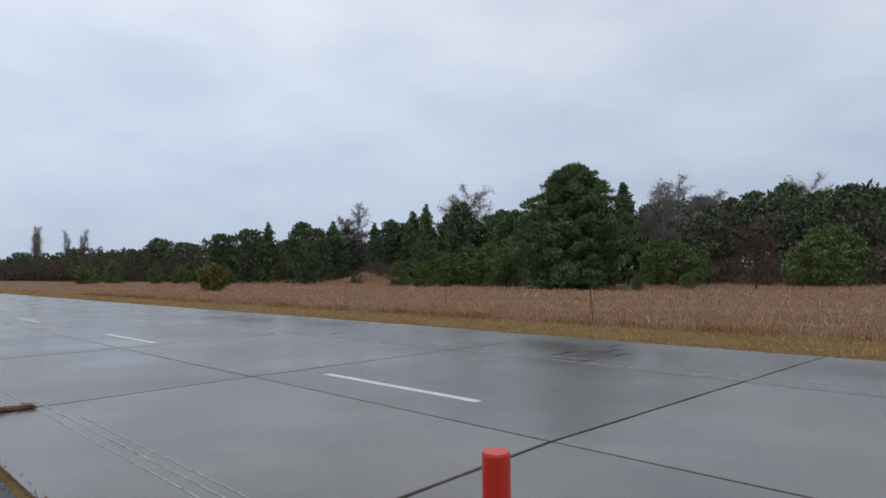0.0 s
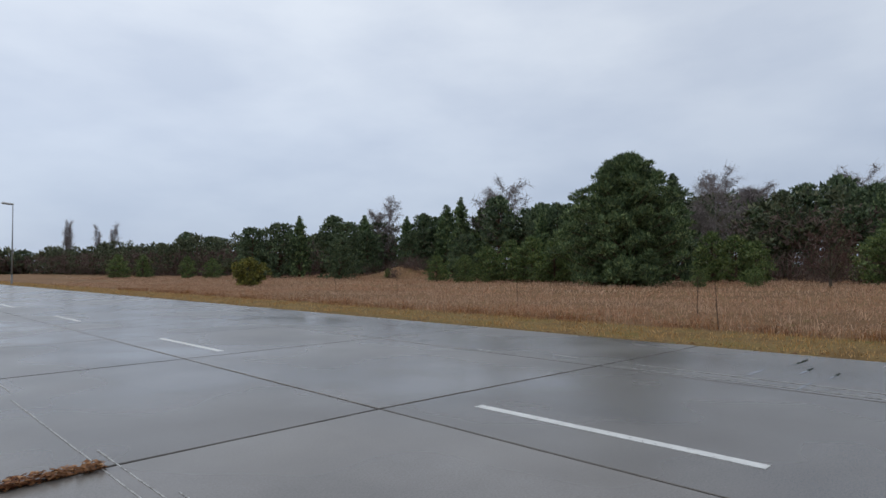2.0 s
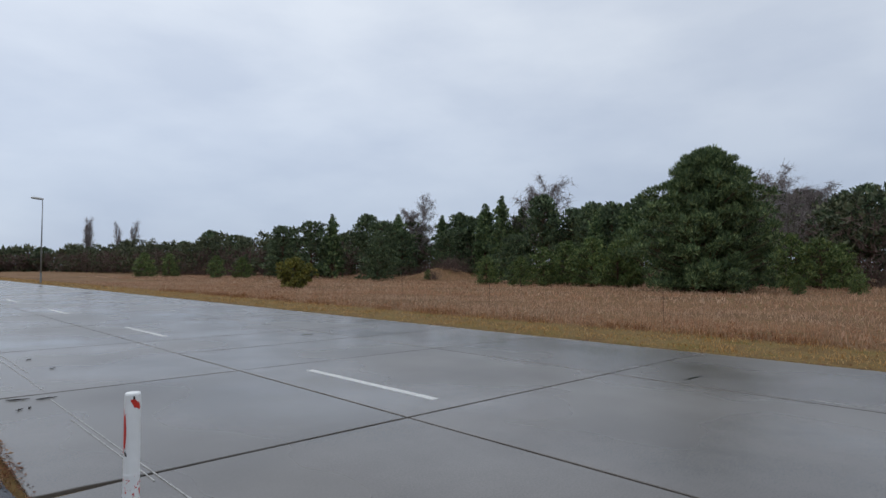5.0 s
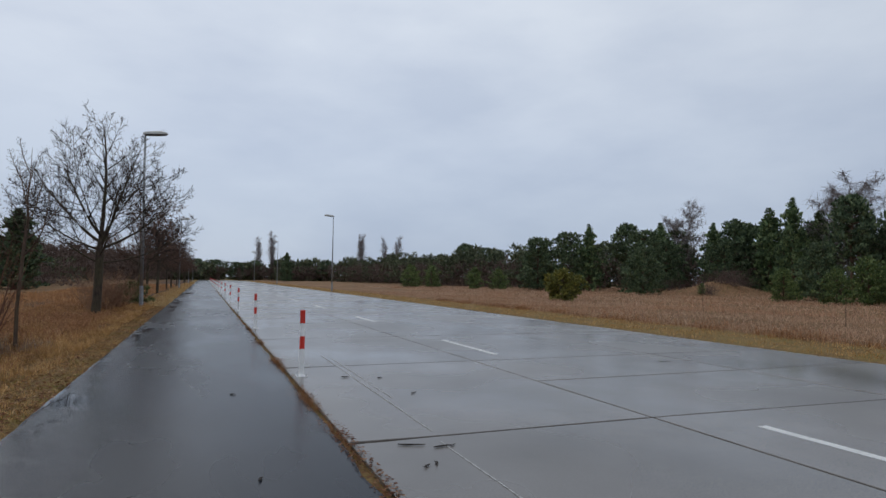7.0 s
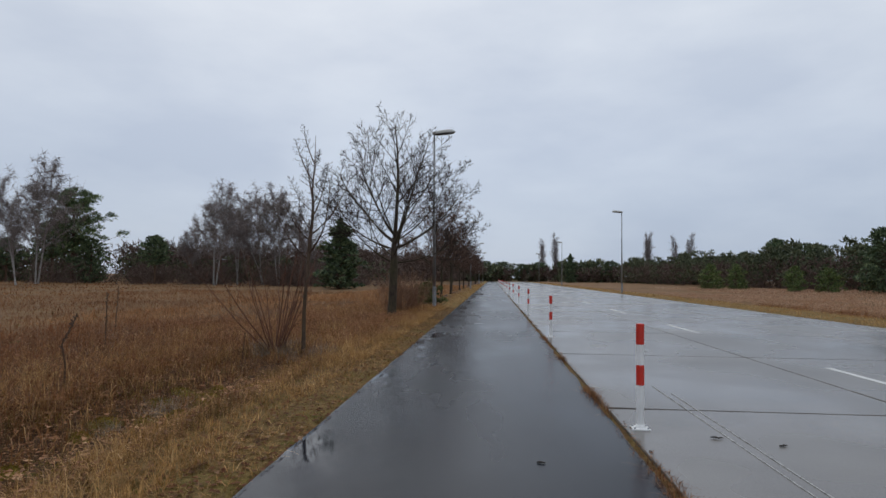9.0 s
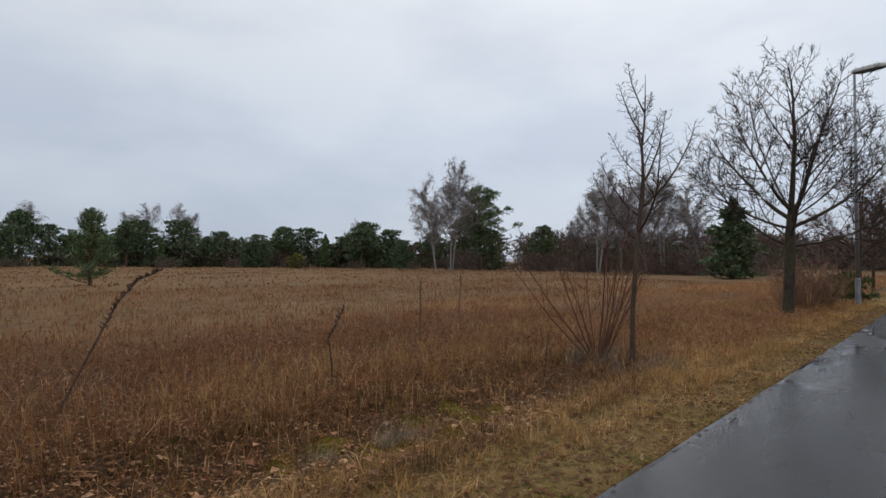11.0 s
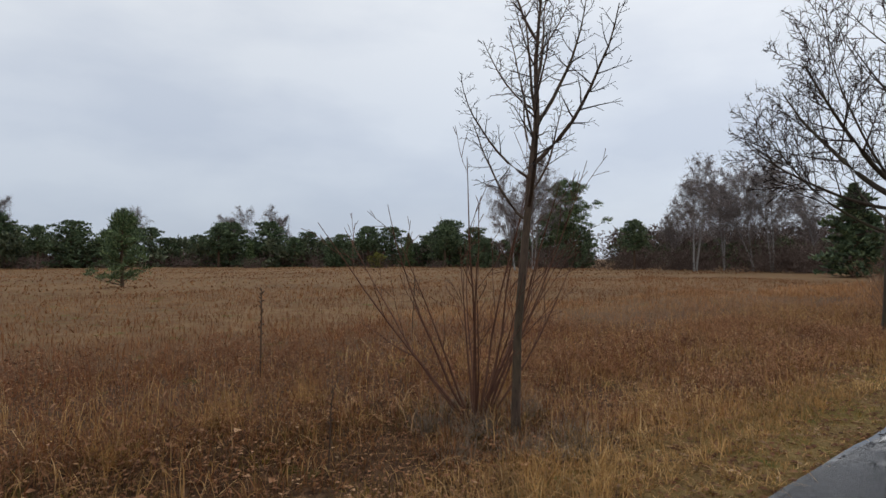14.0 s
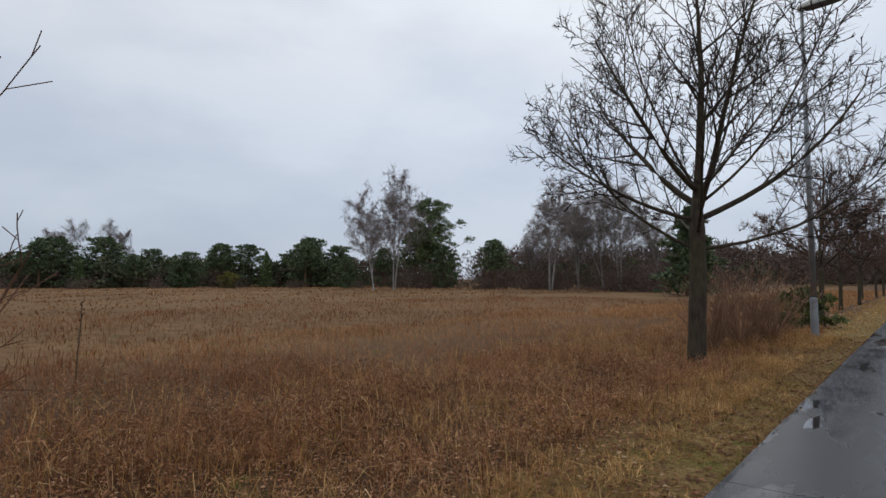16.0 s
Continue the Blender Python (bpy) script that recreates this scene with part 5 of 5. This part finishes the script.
def slab(x0, x1, y0, y1):
    """A slab with slightly broken edges; the corners beside the path are the most worn."""
    s = Shape()
    g, seal, top = 0.015, 0.020 if x0 < 2 else 0.017, random.uniform(-0.0015, 0.0015)
    if y0 < -16 or y0 > 60:
        s.box((x0 + g, y0 + seal + 0.006, -0.16), (x1 - g, y1 - seal - 0.006, top), 0.007)
        return part("slab", s, M_CONCRETE, road)
    nx, ny = 12, 5

    def chip(x, y, k):
        worn = max(0.0, 1 - (x - x0) / 0.9) if x0 < 2 else 0.0
        return 0.012 * abs(noise.noise((x * 2.6, y * 2.6, k))) + worn * (0.02 + 0.05 * abs(noise.noise((x * 5, y, k))))

    rim = []
    front, back = skew.get(y0, 0.0), skew.get(y1, 0.0)

    def low(x):
        return y0 + front * max(0.0, x - 4.5) + seal

    def high(x):
        return y1 + back * max(0.0, x - 4.5) - seal

    for i in range(nx):
        x = x0 + g + (x1 - x0 - 2 * g) * (i / nx) ** 1.3
        rim.append((x, low(x) + chip(x, y0, 1), 1.0 if i == 0 else 0.0, 1.0))
    for i in range(ny):
        y = low(x1) + (high(x1) - low(x1)) * i / ny
        rim.append((x1 - g - 0.010 * abs(noise.noise((x1, y * 2.1, 4))), y + (chip(x1, y0, 1) if i == 0 else 0), -1.0, 1.0 if i == 0 else 0.0))
    for i in range(nx):
        x = x1 - g - (x1 - x0 - 2 * g) * (1 - (1 - i / nx) ** 1.3)
        rim.append((x, high(x) - chip(x, y1, 2), -1.0 if i == 0 else 0.0, -1.0))
    for i in range(ny):
        y = high(x0) - (high(x0) - low(x0)) * i / ny
        rim.append((x0 + g + 0.010 * abs(noise.noise((x0, y * 2.1, 3))), y - (chip(x0, y1, 2) if i == 0 else 0), 1.0, -1.0 if i == 0 else 0.0))
    n = len(rim)
    for z, c in ((-0.16, 0.0), (top - 0.006, 0.0), (top, 0.006)):
        s.v += [Vector((x + c * dx, y + c * dy, z)) for x, y, dx, dy in rim]
    for k in range(2):
        for i in range(n):
            j = (i + 1) % n
            s.f.append((k * n + i, k * n + j, (k + 1) * n + j, (k + 1) * n + i))
    s.f.append(tuple(2 * n + i for i in range(n)))
    return part("slab", s, M_CONCRETE, road)


filler = Shape()
filler.box((0.90, -40, -0.15), (12.1, 229, -0.055))
part("joint_filler", filler, M_JOINT, road)
for x0, x1 in columns:
    cuts = list(joint_ys)
    if x0 > 4:
        cuts = sorted(cuts + [17.6])
    for y0, y1 in zip(cuts[:-1], cuts[1:]):
        slab(x0, x1, y0, y1)

path = tagged(new("path"), "wet dark asphalt cycle path beside the concrete road", "path", kind="structure")
path_cuts = [-40.0, -12.0, 28.9, 59.0, 110.0, 150.0, 236.0]
for y0, y1 in zip(path_cuts[:-1], path_cuts[1:]):
    s = Shape()
    steps = max(2, int((y1 - y0) / 0.35)) if y1 < 60 else 8
    for i in range(steps + 1):
        y = y0 + 0.005 + (y1 - y0 - 0.01) * i / steps
        a = -2.07 + 0.02 * noise.noise((y * 1.3, 0, 0)) + 0.012 * noise.noise((y * 5, 3, 0))
        b = 0.905 + 0.045 * noise.noise((y * 1.1, 7, 0)) + 0.03 * noise.noise((y * 4.5, 9, 0))
        s.v += [Vector((a - 0.01, y, -0.1)), Vector((a, y, -0.006)), Vector((a + 0.05, y, 0.0)), Vector((b - 0.04, y, 0.0)), Vector((b, y, -0.012)), Vector((b + 0.01, y, -0.1))]
    for i in range(steps):
        for k in range(5):
            q = i * 6 + k
            s.f.append((q, q + 1, q + 7, q + 6))
    s.f += [(5, 4, 3, 2, 1, 0), tuple(steps * 6 + k for k in range(6))]
    part("path_section", s, M_ASPHALT, path)


def marking(x0, x1, y0, y1, material, label):
    s = Shape()
    steps = max(1, int((y1 - y0) / 0.25))
    for i in range(steps + 1):
        y = y0 + (y1 - y0) * i / steps
        j = 0.006 * noise.noise((x0, y * 3, 1))
        s.v += [Vector((x0 + j, y, -0.002)), Vector((x0 + j, y, 0.0042)), Vector((x1 + j, y, 0.0042)), Vector((x1 + j, y, -0.002))]
    for i in range(steps):
        for k in range(3):
            q = i * 4 + k
            s.f.append((q, q + 1, q + 5, q + 4))
    s.f += [(3, 2, 1, 0), tuple(steps * 4 + k for k in range(4))]
    return tagged(part("lane_marking", s, material), label, "road marking", "markings on the concrete road", "structure")


for k in range(-1, 16):
    y0 = 1.77 + 9.5 * k
    marking(5.30, 5.42, y0, y0 + 3.0, M_LINE, "white dashed lane line painted on concrete")
for x, y0, y1 in ((1.72, -12.0, 9.0), (1.84, -12.0, 6.0), (1.95, -6.0, 4.5), (1.80, 9.6, 14.8), (1.86, 15.2, 21.5), (1.97, 17.0, 21.0), (1.74, 10.6, 13.2)):
    marking(x, x + 0.013, y0, y1, M_FAINT, "thin worn white line scratched along concrete")
marking(8.84, 8.86, -8.0, 8.0, M_FAINT, "thin worn white line scratched along concrete")
marking(9.2, 9.218, -8.0, 6.5, M_FAINT, "thin worn white line scratched along concrete")


# ---- puddles, sticks and flecks ----
def puddle(x, y, rx, ry, seed):
    """A thin sheet of water with an uneven rim."""
    s = Shape()
    n = 26
    for z, k in ((-0.001, 1.03), (0.0035, 1.0)):
        for i in range(n):
            a = 2 * math.pi * i / n
            r = k * (1 + 0.45 * noise.noise((math.cos(a) * 1.6, math.sin(a) * 1.6, seed * 3.7)))
            s.v.append(Vector((x + rx * r * math.cos(a), y + ry * r * math.sin(a), z)))
    for i in range(n):
        j = (i + 1) % n
        s.f.append((i, j, n + j, n + i))
    s.f.append(tuple(n + i for i in range(n)))
    return tagged(part("puddle", s, M_WATER), "shallow rain puddle that mirrors the grey sky", "puddle", "puddles on path and road")


for i, (x, y, rx, ry) in enumerate(((-1.94, 26.6, 0.04, 0.3), (-1.80, 31.4, 0.08, 0.4),
                                    (-0.95, 32.3, 0.4, 0.10), (-0.9, 36.6, 0.5, 0.12), (-1.70, 41.5, 0.2, 0.8), (-1.5, 66.0, 0.4, 1.6))):
    puddle(x, y, rx, ry, i)
for i, (x, y, rx, ry) in enumerate(((9.1, 2.5, 0.3, 0.025), (9.75, 3.3, 0.4, 0.03), (10.4, 2.8, 0.35, 0.025), (11.3, 3.1, 0.4, 0.025), (10.2, 2.4, 0.3, 0.02), (9.3, 9.7, 0.3, 0.03), (8.1, 18.9, 0.15, 0.04))):
    puddle(x, y, rx, ry, 20 + i)


def stick(x, y, length, turn, seed):
    random.seed(seed)
    s = Shape()
    line = [Vector((length * (k / 5 - 0.5), rand(-0.012, 0.012), 0.008 + rand(0, 0.006))) for k in range(6)]
    s.tube(line, [0.004, 0.008, 0.009, 0.007, 0.006, 0.003], 6)
    ob = tagged(part("stick", s, M_FLECK), "small dark wet stick lying on concrete", "stick", "sticks on the road")
    ob.matrix_basis = pose(x, y, 0, 0, 0, turn)
    return ob


for i, (x, y, length, turn) in enumerate(((1.50, 14.75, 0.26, -20), (1.78, 14.62, 0.24, 8), (1.42, 14.1, 0.10, 40), (1.52, 14.15, 0.08, 75), (2.25, 18.55, 0.09, 10), (1.75, 18.75, 0.12, -5), (2.35, 17.2, 0.10, 30), (0.05, 17.8, 0.07, 0), (0.1, 14.2, 0.08, 60))):
    stick(x, y, length, turn, i)
